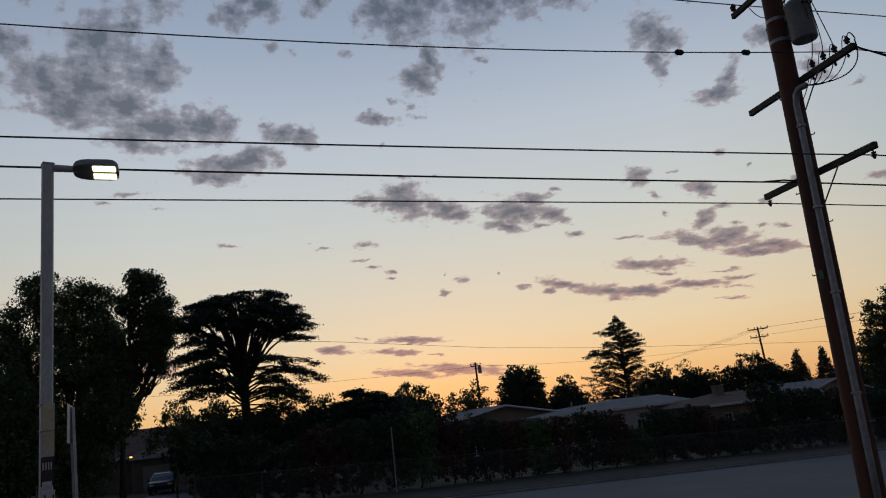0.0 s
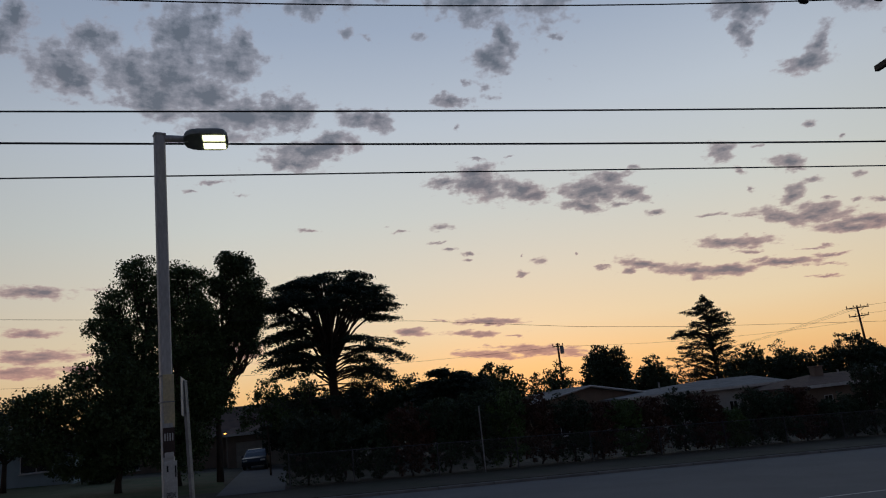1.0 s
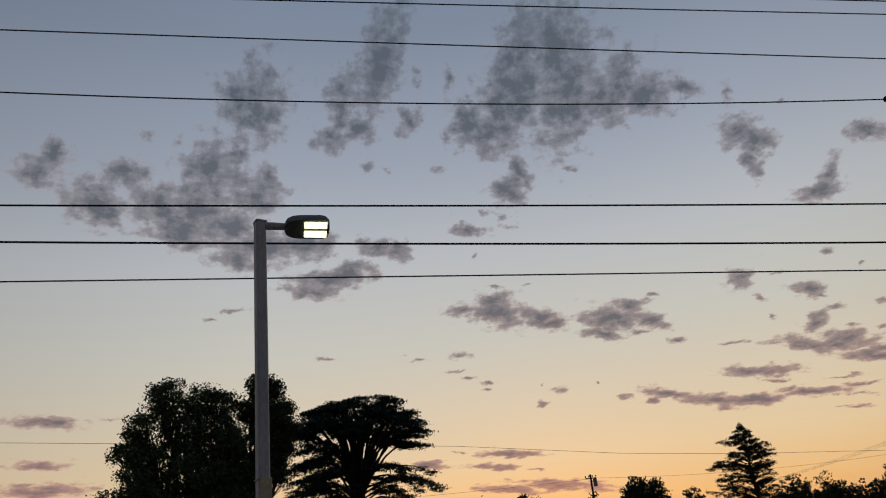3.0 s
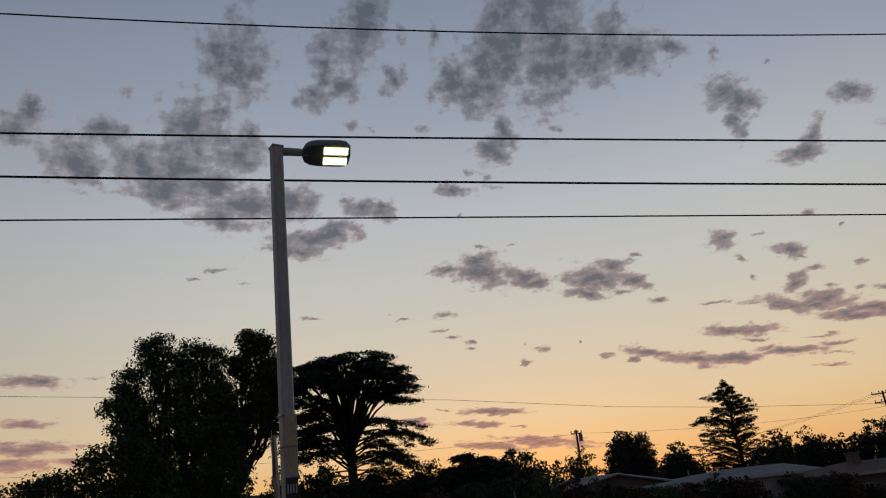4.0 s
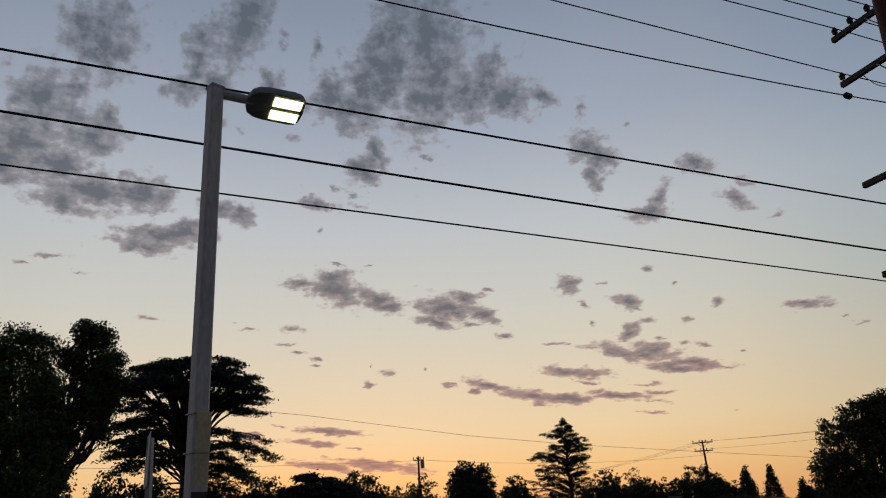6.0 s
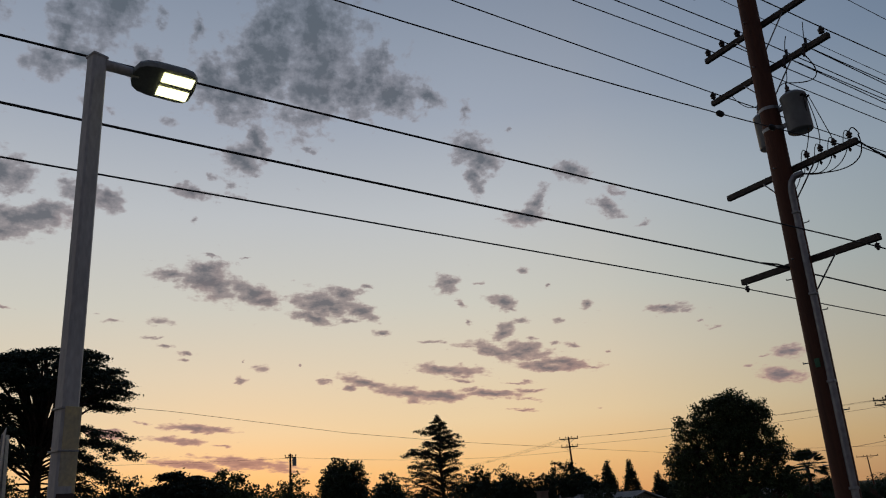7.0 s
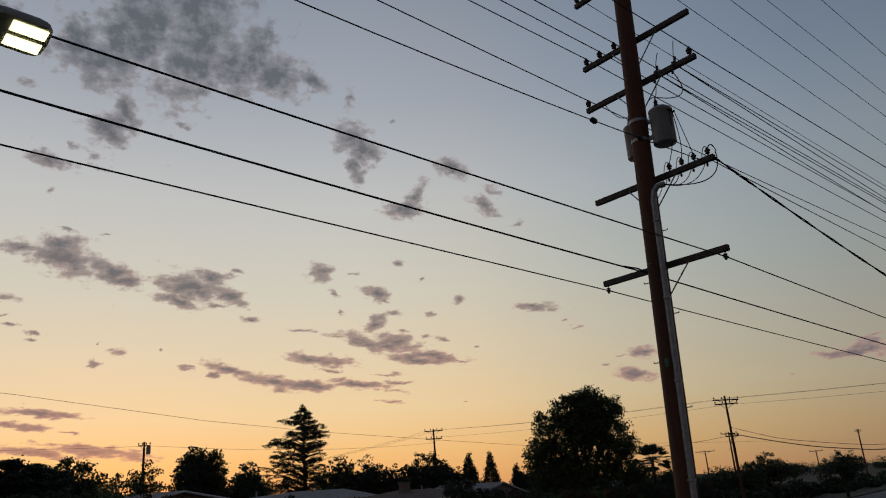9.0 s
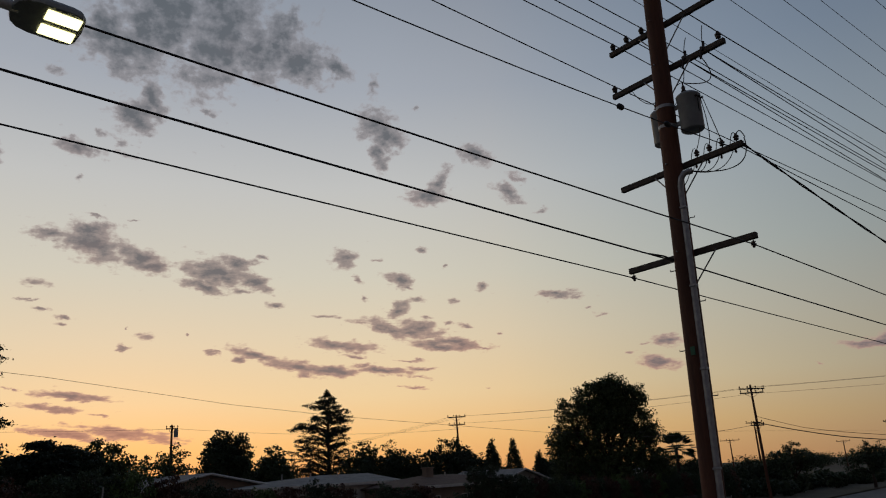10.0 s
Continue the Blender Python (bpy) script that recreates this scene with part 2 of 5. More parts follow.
WL.new(sky_col, back.inputs[0])
back.inputs[1].default_value = 1.0
WL.new(back.outputs[0], WN.new("ShaderNodeOutputWorld").inputs[0])
world.cycles.sampling_method = "MANUAL"
world.cycles.sample_map_resolution = 512

# ---- materials ----


def material(name, col, col2=None, rough=0.8, metal=0.0, scale=6.0, bump=0.15, fine=60.0, island=0.0, stretch=(1, 1, 1), spec=0.4):
    m = bpy.data.materials.new(name)
    m.use_nodes = True
    n, l = m.node_tree.nodes, m.node_tree.links
    b = n["Principled BSDF"]
    b.inputs["Roughness"].default_value, b.inputs["Metallic"].default_value = rough, metal
    b.inputs["Specular IOR Level"].default_value = spec
    col2 = col2 or tuple(c * 0.6 for c in col)
    tc = n.new("ShaderNodeTexCoord")
    mp = n.new("ShaderNodeMapping")
    mp.inputs["Scale"].default_value = stretch
    l.new(tc.outputs["Object"], mp.inputs[0])
    big, small = n.new("ShaderNodeTexNoise"), n.new("ShaderNodeTexNoise")
    for t, s, d in ((big, scale, 5), (small, fine, 3)):
        t.inputs["Scale"].default_value, t.inputs["Detail"].default_value = s, d
        l.new(mp.outputs[0], t.inputs["Vector"])
    mix = n.new("ShaderNodeMix")
    mix.data_type = "RGBA"
    mix.inputs[6].default_value, mix.inputs[7].default_value = (*col, 1), (*col2, 1)
    ramp = n.new("ShaderNodeMapRange")
    ramp.inputs["From Min"].default_value, ramp.inputs["From Max"].default_value = 0.35, 0.65
    l.new(big.outputs["Fac"], ramp.inputs["Value"])
    l.new(ramp.outputs[0], mix.inputs[0])
    mul = n.new("ShaderNodeMix")
    mul.data_type, mul.blend_type = "RGBA", "MULTIPLY"
    mul.inputs[0].default_value = 0.5
    l.new(mix.outputs[2], mul.inputs[6])
    l.new(small.outputs["Fac"], mul.inputs[7])
    out = mul.outputs[2]
    gain = n.new("ShaderNodeMix")
    gain.data_type, gain.blend_type = "RGBA", "MULTIPLY"
    gain.inputs[0].default_value = 1.0
    l.new(out, gain.inputs[6])
    gain.inputs[7].default_value = (1.33, 1.33, 1.33, 1)
    out = gain.outputs[2]
    if island:
        geo, obi, add = n.new("ShaderNodeNewGeometry"), n.new("ShaderNodeObjectInfo"), n.new("ShaderNodeMath")
        add.operation = "ADD"
        l.new(geo.outputs["Random Per Island"], add.inputs[0])
        l.new(obi.outputs["Random"], add.inputs[1])
        mr = n.new("ShaderNodeMapRange")
        mr.inputs["From Max"].default_value = 2.0
        mr.inputs["To Min"].default_value, mr.inputs["To Max"].default_value = 1 - island, 1 + island
        l.new(add.outputs[0], mr.inputs["Value"])
        sc = n.new("ShaderNodeVectorMath")
        sc.operation = "SCALE"
        l.new(out, sc.inputs[0])
        l.new(mr.outputs[0], sc.inputs["Scale"])
        out = sc.outputs[0]
    l.new(out, b.inputs["Base Color"])
    if bump:
        bp = n.new("ShaderNodeBump")
        bp.inputs["Strength"].default_value, bp.inputs["Distance"].default_value = bump, 0.02
        l.new(small.outputs["Fac"], bp.inputs["Height"])
        l.new(bp.outputs[0], b.inputs["Normal"])
    return m


def glowing(name, col, strength):
    m = bpy.data.materials.new(name)
    m.use_nodes = True
    b = m.node_tree.nodes["Principled BSDF"]
    b.inputs["Base Color"].default_value = (*col, 1)
    b.inputs["Emission Color"].default_value = (*col, 1)
    b.inputs["Emission Strength"].default_value = strength
    return m


M_ASPHALT = material("asphalt", (0.13, 0.13, 0.132), (0.105, 0.105, 0.107), 0.85, scale=0.35, fine=25, bump=0.3)
M_CONCRETE = material("concrete", (0.24, 0.235, 0.22), (0.17, 0.165, 0.155), 0.9, scale=1.2, fine=40, island=0.18)
M_GRASS = material("grass", (0.05, 0.075, 0.025), (0.09, 0.085, 0.04), 0.95, scale=0.6, fine=12, bump=0.6)
M_DIRT = material("dry_ground", (0.075, 0.062, 0.045), (0.045, 0.047, 0.026), 0.95, scale=0.5, fine=14, bump=0.5)
M_PAINT = material("road_paint", (0.62, 0.6, 0.55), (0.3, 0.29, 0.27), 0.7, scale=5, fine=40)
M_POLE = material("creosoted_wood", (0.125, 0.05, 0.028), (0.07, 0.032, 0.02), 0.8, scale=5, fine=60, bump=0.5, stretch=(1, 1, 0.06))
M_ARM = material("weathered_timber", (0.10, 0.085, 0.07), (0.055, 0.046, 0.04), 0.85, scale=4, fine=50, bump=0.4, stretch=(1, 0.1, 1))
M_GALV = material("galvanised_steel", (0.36, 0.37, 0.38), (0.26, 0.27, 0.28), 0.5, 0.55, scale=9, fine=60, bump=0.06)
M_POST = material("painted_steel_post", (0.58, 0.575, 0.56), (0.48, 0.475, 0.465), 0.6, 0.05, scale=3.0, fine=45, bump=0.08, stretch=(1, 1, 0.3))
M_CAN = material("grey_enamel", (0.30, 0.33, 0.35), (0.24, 0.265, 0.28), 0.45, 0.1, scale=4, fine=60, bump=0.04)
M_OLD_STEEL = material("dull_old_steel", (0.12, 0.122, 0.125), (0.08, 0.082, 0.082), 0.75, 0.3, scale=5, fine=40, bump=0.05)
M_WIRE = material("black_cable", (0.018, 0.018, 0.02), (0.03, 0.03, 0.032), 0.6, scale=5, fine=30, bump=0)
M_PORC = material("brown_porcelain", (0.035, 0.022, 0.018), (0.05, 0.035, 0.03), 0.25, scale=9, fine=50, bump=0)
M_HEAD = material("lamp_housing", (0.34, 0.35, 0.325), (0.27, 0.28, 0.26), 0.55, 0.2, scale=8, fine=60, bump=0.05)
M_LED = glowing("lit_led_panel", (1.0, 0.96, 0.5), 2.1)
M_PORCH = glowing("lit_porch_lantern", (1.0, 0.42, 0.08), 2.6)
M_BARK = material("bark", (0.07, 0.052, 0.038), (0.04, 0.03, 0.024), 0.95, scale=6, fine=30, bump=0.6, stretch=(1, 1, 0.25))
M_LEAF = material("broad_leaves", (0.072, 0.105, 0.034), (0.045, 0.072, 0.024), 0.6, scale=0.8, fine=9, bump=0, island=0.45)
M_LEAF_DARK = material("evergreen_leaves", (0.04, 0.066, 0.028), (0.027, 0.046, 0.021), 0.65, scale=0.8, fine=9, bump=0, island=0.4)
M_NEEDLE = material("cedar_needles", (0.03, 0.052, 0.031), (0.02, 0.038, 0.024), 0.7, scale=0.8, fine=9, bump=0, island=0.35)
M_LEAF_RED = material("reddish_leaves", (0.10, 0.045, 0.025), (0.06, 0.032, 0.018), 0.65, scale=0.8, fine=9, bump=0, island=0.4)
M_LEAF_LIGHT = material("fresh_leaves", (0.075, 0.125, 0.03), (0.05, 0.085, 0.022), 0.6, scale=0.8, fine=9, bump=0, island=0.4)
M_STUCCO = material("pale_stucco", (0.48, 0.47, 0.43), (0.4, 0.39, 0.36), 0.9, scale=0.8, fine=40, bump=0.2)
M_STUCCO_TAN = material("tan_stucco", (0.24, 0.185, 0.14), (0.19, 0.145, 0.11), 0.9, scale=0.8, fine=40, bump=0.2)
M_STUCCO_BLUE = material("blue_grey_stucco", (0.33, 0.40, 0.42), (0.27, 0.33, 0.35), 0.9, scale=0.8, fine=40, bump=0.2)
M_ROOF_PALE = material("pale_gravel_roof", (0.27, 0.265, 0.25), (0.2, 0.195, 0.19), 0.95, scale=1.5, fine=30, bump=0.3)
M_ROOF_BROWN = material("brown_shingles", (0.13, 0.085, 0.065), (0.09, 0.06, 0.05), 0.95, scale=1.5, fine=20, bump=0.4, island=0.25)
M_TRIM = material("white_trim", (0.66, 0.64, 0.6), (0.55, 0.53, 0.5), 0.7, scale=3, fine=40, bump=0.05)
M_DOOR = material("garage_door_paint", (0.44, 0.40, 0.34), (0.36, 0.33, 0.28), 0.7, scale=2, fine=40, bump=0.05)
M_GLASS = material("dark_window_glass", (0.02, 0.022, 0.026), (0.014, 0.016, 0.02), 0.06, scale=2, fine=5, bump=0, spec=0.8)
M_CAR_PALE = material("silver_car_paint", (0.42, 0.43, 0.45), (0.38, 0.39, 0.41), 0.28, 0.35, scale=2, fine=20, bump=0, spec=0.6)
M_CAR_DARK = material("dark_blue_car_paint", (0.022, 0.027, 0.04), (0.018, 0.022, 0.032), 0.28, 0.25, scale=2, fine=20, bump=0, spec=0.6)
M_TYRE = material("tyre_rubber", (0.02, 0.02, 0.02), (0.03, 0.03, 0.03), 0.9, scale=8, fine=40, bump=0.1)
M_PAPER = material("white_paper_sign", (0.62, 0.62, 0.6), (0.5, 0.5, 0.47), 0.8, scale=7, fine=60, bump=0.05)
M_TAPE = material("yellowed_worn_wrap", (0.68, 0.58, 0.33), (0.52, 0.47, 0.34), 0.8, scale=6, fine=40, bump=0.1)
M_INK = material("black_ink", (0.02, 0.02, 0.02), (0.03, 0.03, 0.03), 0.7, scale=6, fine=40, bump=0)
M_BROWN = material("brown_sticker", (0.07, 0.045, 0.04), (0.05, 0.035, 0.03), 0.7, scale=6, fine=40, bump=0)

# ---- mesh building ----


class Build:
    """Collects the faces of one mesh."""

    def __init__(self):
        self.v, self.f = [], []

    def add(self, verts, faces):
        k = len(self.v)
        self.v.extend(tuple(v) for v in verts)
        self.f.extend(tuple(i + k for i in f) for f in faces)
        return self

    def box(self, c, s, m=None, bevel=0.0):
        x, y, z = s[0] / 2, s[1] / 2, s[2] / 2
        if not bevel:
            vs = [Vector((i * x, j * y, k * z)) for i in (-1, 1) for j in (-1, 1) for k in (-1, 1)]
            fs = [(0, 1, 3, 2), (4, 6, 7, 5), (0, 4, 5, 1), (2, 3, 7, 6), (0, 2, 6, 4), (1, 5, 7, 3)]
        else:
            b, vs, fs = min(bevel, x * 0.9, y * 0.9, z * 0.9), [], []
            ring = [(-x + b, -y), (x - b, -y), (x, -y + b), (x, y - b), (x - b, y), (-x + b, y), (-x, y - b), (-x, -y + b)]
            inner = [(max(-x + b, min(x - b, p)), max(-y + b, min(y - b, q))) for p, q in ring]
            for zz, pts in ((-z, inner), (-z + b, ring), (z - b, ring), (z, inner)):
                vs += [Vector((p, q, zz)) for p, q in pts]
            for lev in range(3):
                for i in range(8):
                    j = (i + 1) % 8
                    fs.append((lev * 8 + i, lev * 8 + j, lev * 8 + 8 + j, lev * 8 + 8 + i))
            fs += [tuple(range(7, -1, -1)), tuple(range(24, 32))]
        vs = [(m @ v if m else v) + Vector(c) for v in vs]
        return self.add(vs, fs)

    def tube(self, pts, radii, n=8, cap=True):
        pts = [Vector(p) for p in pts]
        if isinstance(radii, (int, float)):
            radii = [radii] * len(pts)
        vs, fs, side = [], [], None
        for i, p in enumerate(pts):
            d = (pts[min(i + 1, len(pts) - 1)] - pts[max(i - 1, 0)]).normalized()
            if side is None:
                side = d.cross(Vector((0, 0, 1)))
                if side.length < 0.05:
                    side = d.cross(Vector((1, 0, 0)))
            side = (side - d * side.dot(d)).normalized()
            o = d.cross(side)
            vs += [p + (side * math.cos(2 * math.pi * k / n) + o * math.sin(2 * math.pi * k / n)) * radii[i] for k in range(n)]
        for i in range(len(pts) - 1):
            for k in range(n):
                j = (k + 1) % n
                fs.append((i * n + k, i * n + j, (i + 1) * n + j, (i + 1) * n + k))
        if cap:
            fs += [tuple(range(n - 1, -1, -1)), tuple((len(pts) - 1) * n + k for k in range(n))]
        return self.add(vs, fs)

    def quad(self, a, b, c, d):
        return self.add((a, b, c, d), ((0, 1, 2, 3),))

    def prism(self, outline, y0, y1, m=None):
        """An outline in (x, z), carried from y0 to y1."""
        n = len(outline)
        vs = [Vector((x, y0, z)) for x, z in outline] + [Vector((x, y1, z)) for x, z in outline]
        fs = [(i, (i + 1) % n, n + (i + 1) % n, n + i) for i in range(n)] + [tuple(range(n - 1, -1, -1)), tuple(range(n, 2 * n))]
        return self.add([m @ v if m else v for v in vs], fs)


def empty(name, at=(0, 0, 0), rz=0.0):
    ob = new(name)
    ob.matrix_world = pose(*at, 0, 0, rz)
    ob.empty_display_size = 0.1
    return ob


def mesh_of(name, b, mat, smooth=False):
    me = bpy.data.meshes.new(name)
    if isinstance(b, tuple):
        vs, nq = b
        me.vertices.add(len(vs))
        me.vertices.foreach_set("co", vs.astype(np.float32).ravel())
        me.loops.add(nq * 4)
        me.loops.foreach_set("vertex_index", np.arange(nq * 4, dtype=np.int32))
        me.polygons.add(nq)
        me.polygons.foreach_set("loop_start", np.arange(0, nq * 4, 4, dtype=np.int32))
        me.update(calc_edges=True)
    else:
        me.from_pydata(b.v, [], b.f)
        bm = bmesh.new()
        bm.from_mesh(me)
        bmesh.ops.recalc_face_normals(bm, faces=bm.faces)
        bm.to_mesh(me)
        bm.free()
    me.materials.append(mat)
    if smooth:
        me.polygons.foreach_set("use_smooth", [True] * len(me.polygons))
    return me


def part(name, b, mat, parent=None, label="", smooth=False, at=None):
    ob = new(name, mesh_of(name, b, mat, smooth))
    if parent:
        ob.parent = parent
    if at is not None:
        ob.matrix_basis = at
    if label:
        ob["label"] = label
    return ob


def ground_z(x):
    """The street falls gently towards +x and levels out."""
    u = x if abs(x) < 40 else math.copysign(40 + 18 * math.tanh((abs(x) - 40) / 18), x)
    return -0.041 * u


def step01(a, b, v):
    t = min(1.0, max(0.0, (v - a) / (b - a)))
    return t * t * (3 - 2 * t)


# ---- ground and street ----
KERB_NEAR, KERB_FAR, FENCE_Y = 12.9, 30.6, 36.1
xs = [-400, -200, -120, -80, -60] + list(range(-48, 100, 4)) + [110, 130, 160, 220, 300, 500, 900]
ys = [-300, -120, -60, -30, -15, -8, -4, 0, 2, 3, 4, 5, 6, 7, 8, 10, KERB_NEAR - 0.16, KERB_NEAR - 0.15, KERB_FAR + 0.15, KERB_FAR + 0.16, 33, FENCE_Y, 40, 45, 55, 70, 100, 150, 250, 500, 1500]
g = Build()
for y in ys:
    for x in xs:
        z = ground_z(x) + 0.8 * (1 - step01(3.5, 8.0, y))
        if KERB_NEAR - 0.155 < y < KERB_FAR + 0.155:
            z -= 0.25
        g.v.append((x, y, z))
for j in range(len(ys) - 1):
    for i in range(len(xs) - 1):
        k = j * len(xs) + i
        g.f.append((k, k + 1, k + 1 + len(xs), k + len(xs)))
tagged(part("ground", g, M_DIRT), "dry earth and patchy turf beside the street", "ground", kind="structure")


def strip(y0, y1, dz, x0=-120, x1=160):
    b, n = Build(), int((x1 - x0) / 4)
    for i in range(n + 1):
        x = x0 + (x1 - x0) * i / n
        b.v += [(x, y0, ground_z(x) + dz), (x, y1, ground_z(x) + dz)]
    for i in range(n):
        b.f.append((2 * i, 2 * i + 2, 2 * i + 3, 2 * i + 1))
    return b


tagged(part("road", strip(KERB_NEAR, KERB_FAR, -0.14), M_ASPHALT), "worn grey asphalt street", "road", kind="structure")
for x in range(-52, 90, 12):
    b = Build()
    z0, z1 = ground_z(x + 7.4) - 0.136, ground_z(x + 10.4) - 0.136
    b.quad((x + 7.4, 17.55, z0), (x + 10.4, 17.55, z1), (x + 10.4, 17.67, z1), (x + 7.4, 17.67, z0))
    tagged(part("lane_dash", b, M_PAINT), "worn white lane dash painted on asphalt", "road marking", "lane dashes", "structure")
tagged(part("lawn", strip(38.0, 60.0, 0.02, -40, 1.0), M_GRASS), "dim green front lawn", "lawn", kind="structure")
tagged(part("driveway", Build().quad((0.4, 35.5, ground_z(0.4) + 0.03), (3.3, 35.5, ground_z(3.3) + 0.03), (6.6, 64.9, ground_z(6.6) + 0.03), (3.4, 64.9, ground_z(3.4) + 0.03)), M_ASPHALT), "grey worn driveway up to a garage", "driveway", kind="structure")

# ---- the street lamp ----
lamp = tagged(empty("street_lamp", (-0.52, 8.77, ground_z(-0.5))), "grey square steel street lamp with lit LED head", "street lamp")
LAMP_YAW = 14.0


def post_at(z):
    """The post's centre and half width at a height above its foot; it leans slightly."""
    return Vector((-0.003 * z, 0.016 * z, z)), 0.0580 - 0.0008 * z


b = Build()
turn = pose(0, 0, 0, 0, 0, LAMP_YAW)
levels = [0.25, 1, 2, 3, 4, 5, 5.68]
for z in levels:
    c, h = post_at(z)
    k = 0.014
    for p, q in ((-h + k, -h), (h - k, -h), (h, -h + k), (h, h - k), (h - k, h), (-h + k, h), (-h, h - k), (-h, -h + k)):
        b.v.append(tuple(c + turn @ Vector((p, q, 0))))
for i in range(len(levels) - 1):
    for k in range(8):
        b.f.append((i * 8 + k, i * 8 + (k + 1) % 8, i * 8 + 8 + (k + 1) % 8, i * 8 + 8 + k))
b.f.append(tuple(range((len(levels) - 1) * 8, len(levels) * 8)))
part("post", b, M_POST, lamp)
part("base", Build().box((0, 0, 0.13), (0.34, 0.34, 0.26), turn, 0.03), M_CONCRETE, lamp, "concrete footing")
for sx in (-1, 1):
    for sy in (-1, 1):
        part("anchor_bolt", Build().tube([turn @ Vector((sx * 0.125, sy * 0.125, 0.24)), turn @ Vector((sx * 0.125, sy * 0.125, 0.33))], 0.012, 6), M_GALV, lamp)
ctop, htop = post_at(5.68)
part("post_cap", Build().box(ctop + Vector((0, 0, 0.012)), (2 * htop + 0.012, 2 * htop + 0.012, 0.024), turn, 0.006), M_POST, lamp)
HEAD = Matrix.Translation(ctop + Vector((0, 0, -0.048))) @ pose(0, 0, 0, 0, 1.2, -5.0) @ pose(0, 0, 0, -12.0, 0, 0)
b = Build()
b.tube([HEAD @ Vector(p) for p in ((0.03, 0, 0.02), (0.13, 0, 0.02), (0.22, 0, 0.016), (0.3, 0, 0.012))], [0.042, 0.04, 0.038, 0.034], 12)
part("bracket_arm", b, M_POST, lamp, smooth=True)
b = Build()
outline = [(0.25, 0.05), (0.27, 0.11), (0.32, 0.15), (0.40, 0.168), (0.62, 0.172), (0.68, 0.16), (0.71, 0.12), (0.72, 0.0)]
full = outline + [(x, -y) for x, y in reversed(outline[:-1])]
n = len(full)
for z, sc in ((-0.032, 0.985), (-0.02, 1.0), (0.01, 1.0), (0.04, 0.93), (0.055, 0.8)):
    b.v += [tuple(HEAD @ Vector((0.46 + (x - 0.46) * sc, y * sc, z + 0.012))) for x, y in full]
for i in range(4):
    for k in range(n):
        b.f.append((i * n + k, i * n + (k + 1) % n, (i + 1) * n + (k + 1) % n, (i + 1) * n + k))
b.f += [tuple(range(n - 1, -1, -1)), tuple(range(4 * n, 5 * n))]
head = part("lamp_head", b, M_HEAD, lamp, "flat grey LED lamp head")
for sy in (-1, 1):
    part("led_panel", Build().box((0, 0, 0), (0.235, 0.112, 0.012), None, 0.008), M_LED, head, "glowing warm white LED panel", at=HEAD @ Matrix.Translation((0.57, sy * 0.078, -0.0235)))
for k in range(6):
    part("cooling_fin", Build().box((0, 0, 0), (0.26, 0.006, 0.02)), M_HEAD, head, at=HEAD @ Matrix.Translation((0.46, -0.09 + 0.036 * k, 0.074)))


def on_post(z, h, w, proud, mat, name, label, side=0.0):
    c, hw = post_at(z)
    m = Matrix.Translation(c) @ turn @ pose(side, -hw - proud / 2, 0, 0.6, 0, 0)
    return part(name, Build().box((0, 0, 0), (w, proud, h), None, 0.003), mat, lamp, label, at=m)


on_post(2.85, 0.52, 0.108, 0.006, M_TAPE, "worn_wrap", "yellowed torn paper wrap", 0.01)
for z in (3.1, 2.84):
    c, hw = post_at(z)
    part("strap", Build().box((0, 0, 0), (2 * hw + 0.02, 2 * hw + 0.02, 0.012), turn, 0.002), M_GALV, lamp, "thin steel strap", at=Matrix.Translation(c))
sticker = on_post(2.45, 0.28, 0.11, 0.005, M_BROWN, "sticker", "dark brown sticker with pale lettering bars")
for k in range(4):
    on_post(2.50, 0.075, 0.014, 0.009, M_PAPER, "lettering_bar", "pale bar of lettering", -0.036 + 0.024 * k)
on_post(2.325, 0.06, 0.086, 0.009, M_PAPER, "small_label", "small white paper label")
notice = on_post(2.08, 0.38, 0.122, 0.01, M_PAPER, "notice", "white cardboard notice with black print", 0.008)
for dx, z, w, h in ((-0.03, 2.20, 0.016, 0.06), (0.045, 2.17, 0.014, 0.11)):
    c, hw = post_at(z)
    part("print_bar", Build().box((0, 0, 0), (w, 0.004, h)), M_INK, lamp, "black bar of print", at=Matrix.Translation(c) @ turn @ pose(dx + 0.008, -hw - 0.013, 0))
txt = bpy.data.curves.new("notice_text", "FONT")
txt.body, txt.size, txt.extrude, txt.align_x = "SPECIAL", 0.046, 0.001, "CENTER"
c, hw = post_at(1.95)
dg = bpy.data.objects.new("notice_text", txt)
scene.collection.objects.link(dg)
bpy.context.view_layer.update()
me = bpy.data.meshes.new_from_object(dg.evaluated_get(bpy.context.evaluated_depsgraph_get()))
bpy.data.objects.remove(dg)
me.materials.clear()
me.materials.append(M_INK)
ob = new("notice_text", me)
ob.parent = lamp
ob.matrix_basis = Matrix.Translation(c) @ turn @ pose(0.008, -hw - 0.014, -0.02, 90, 0, 0) @ Matrix.Diagonal((0.55, 1.5, 1, 1))
ob["label"] = "black printed word on the notice"

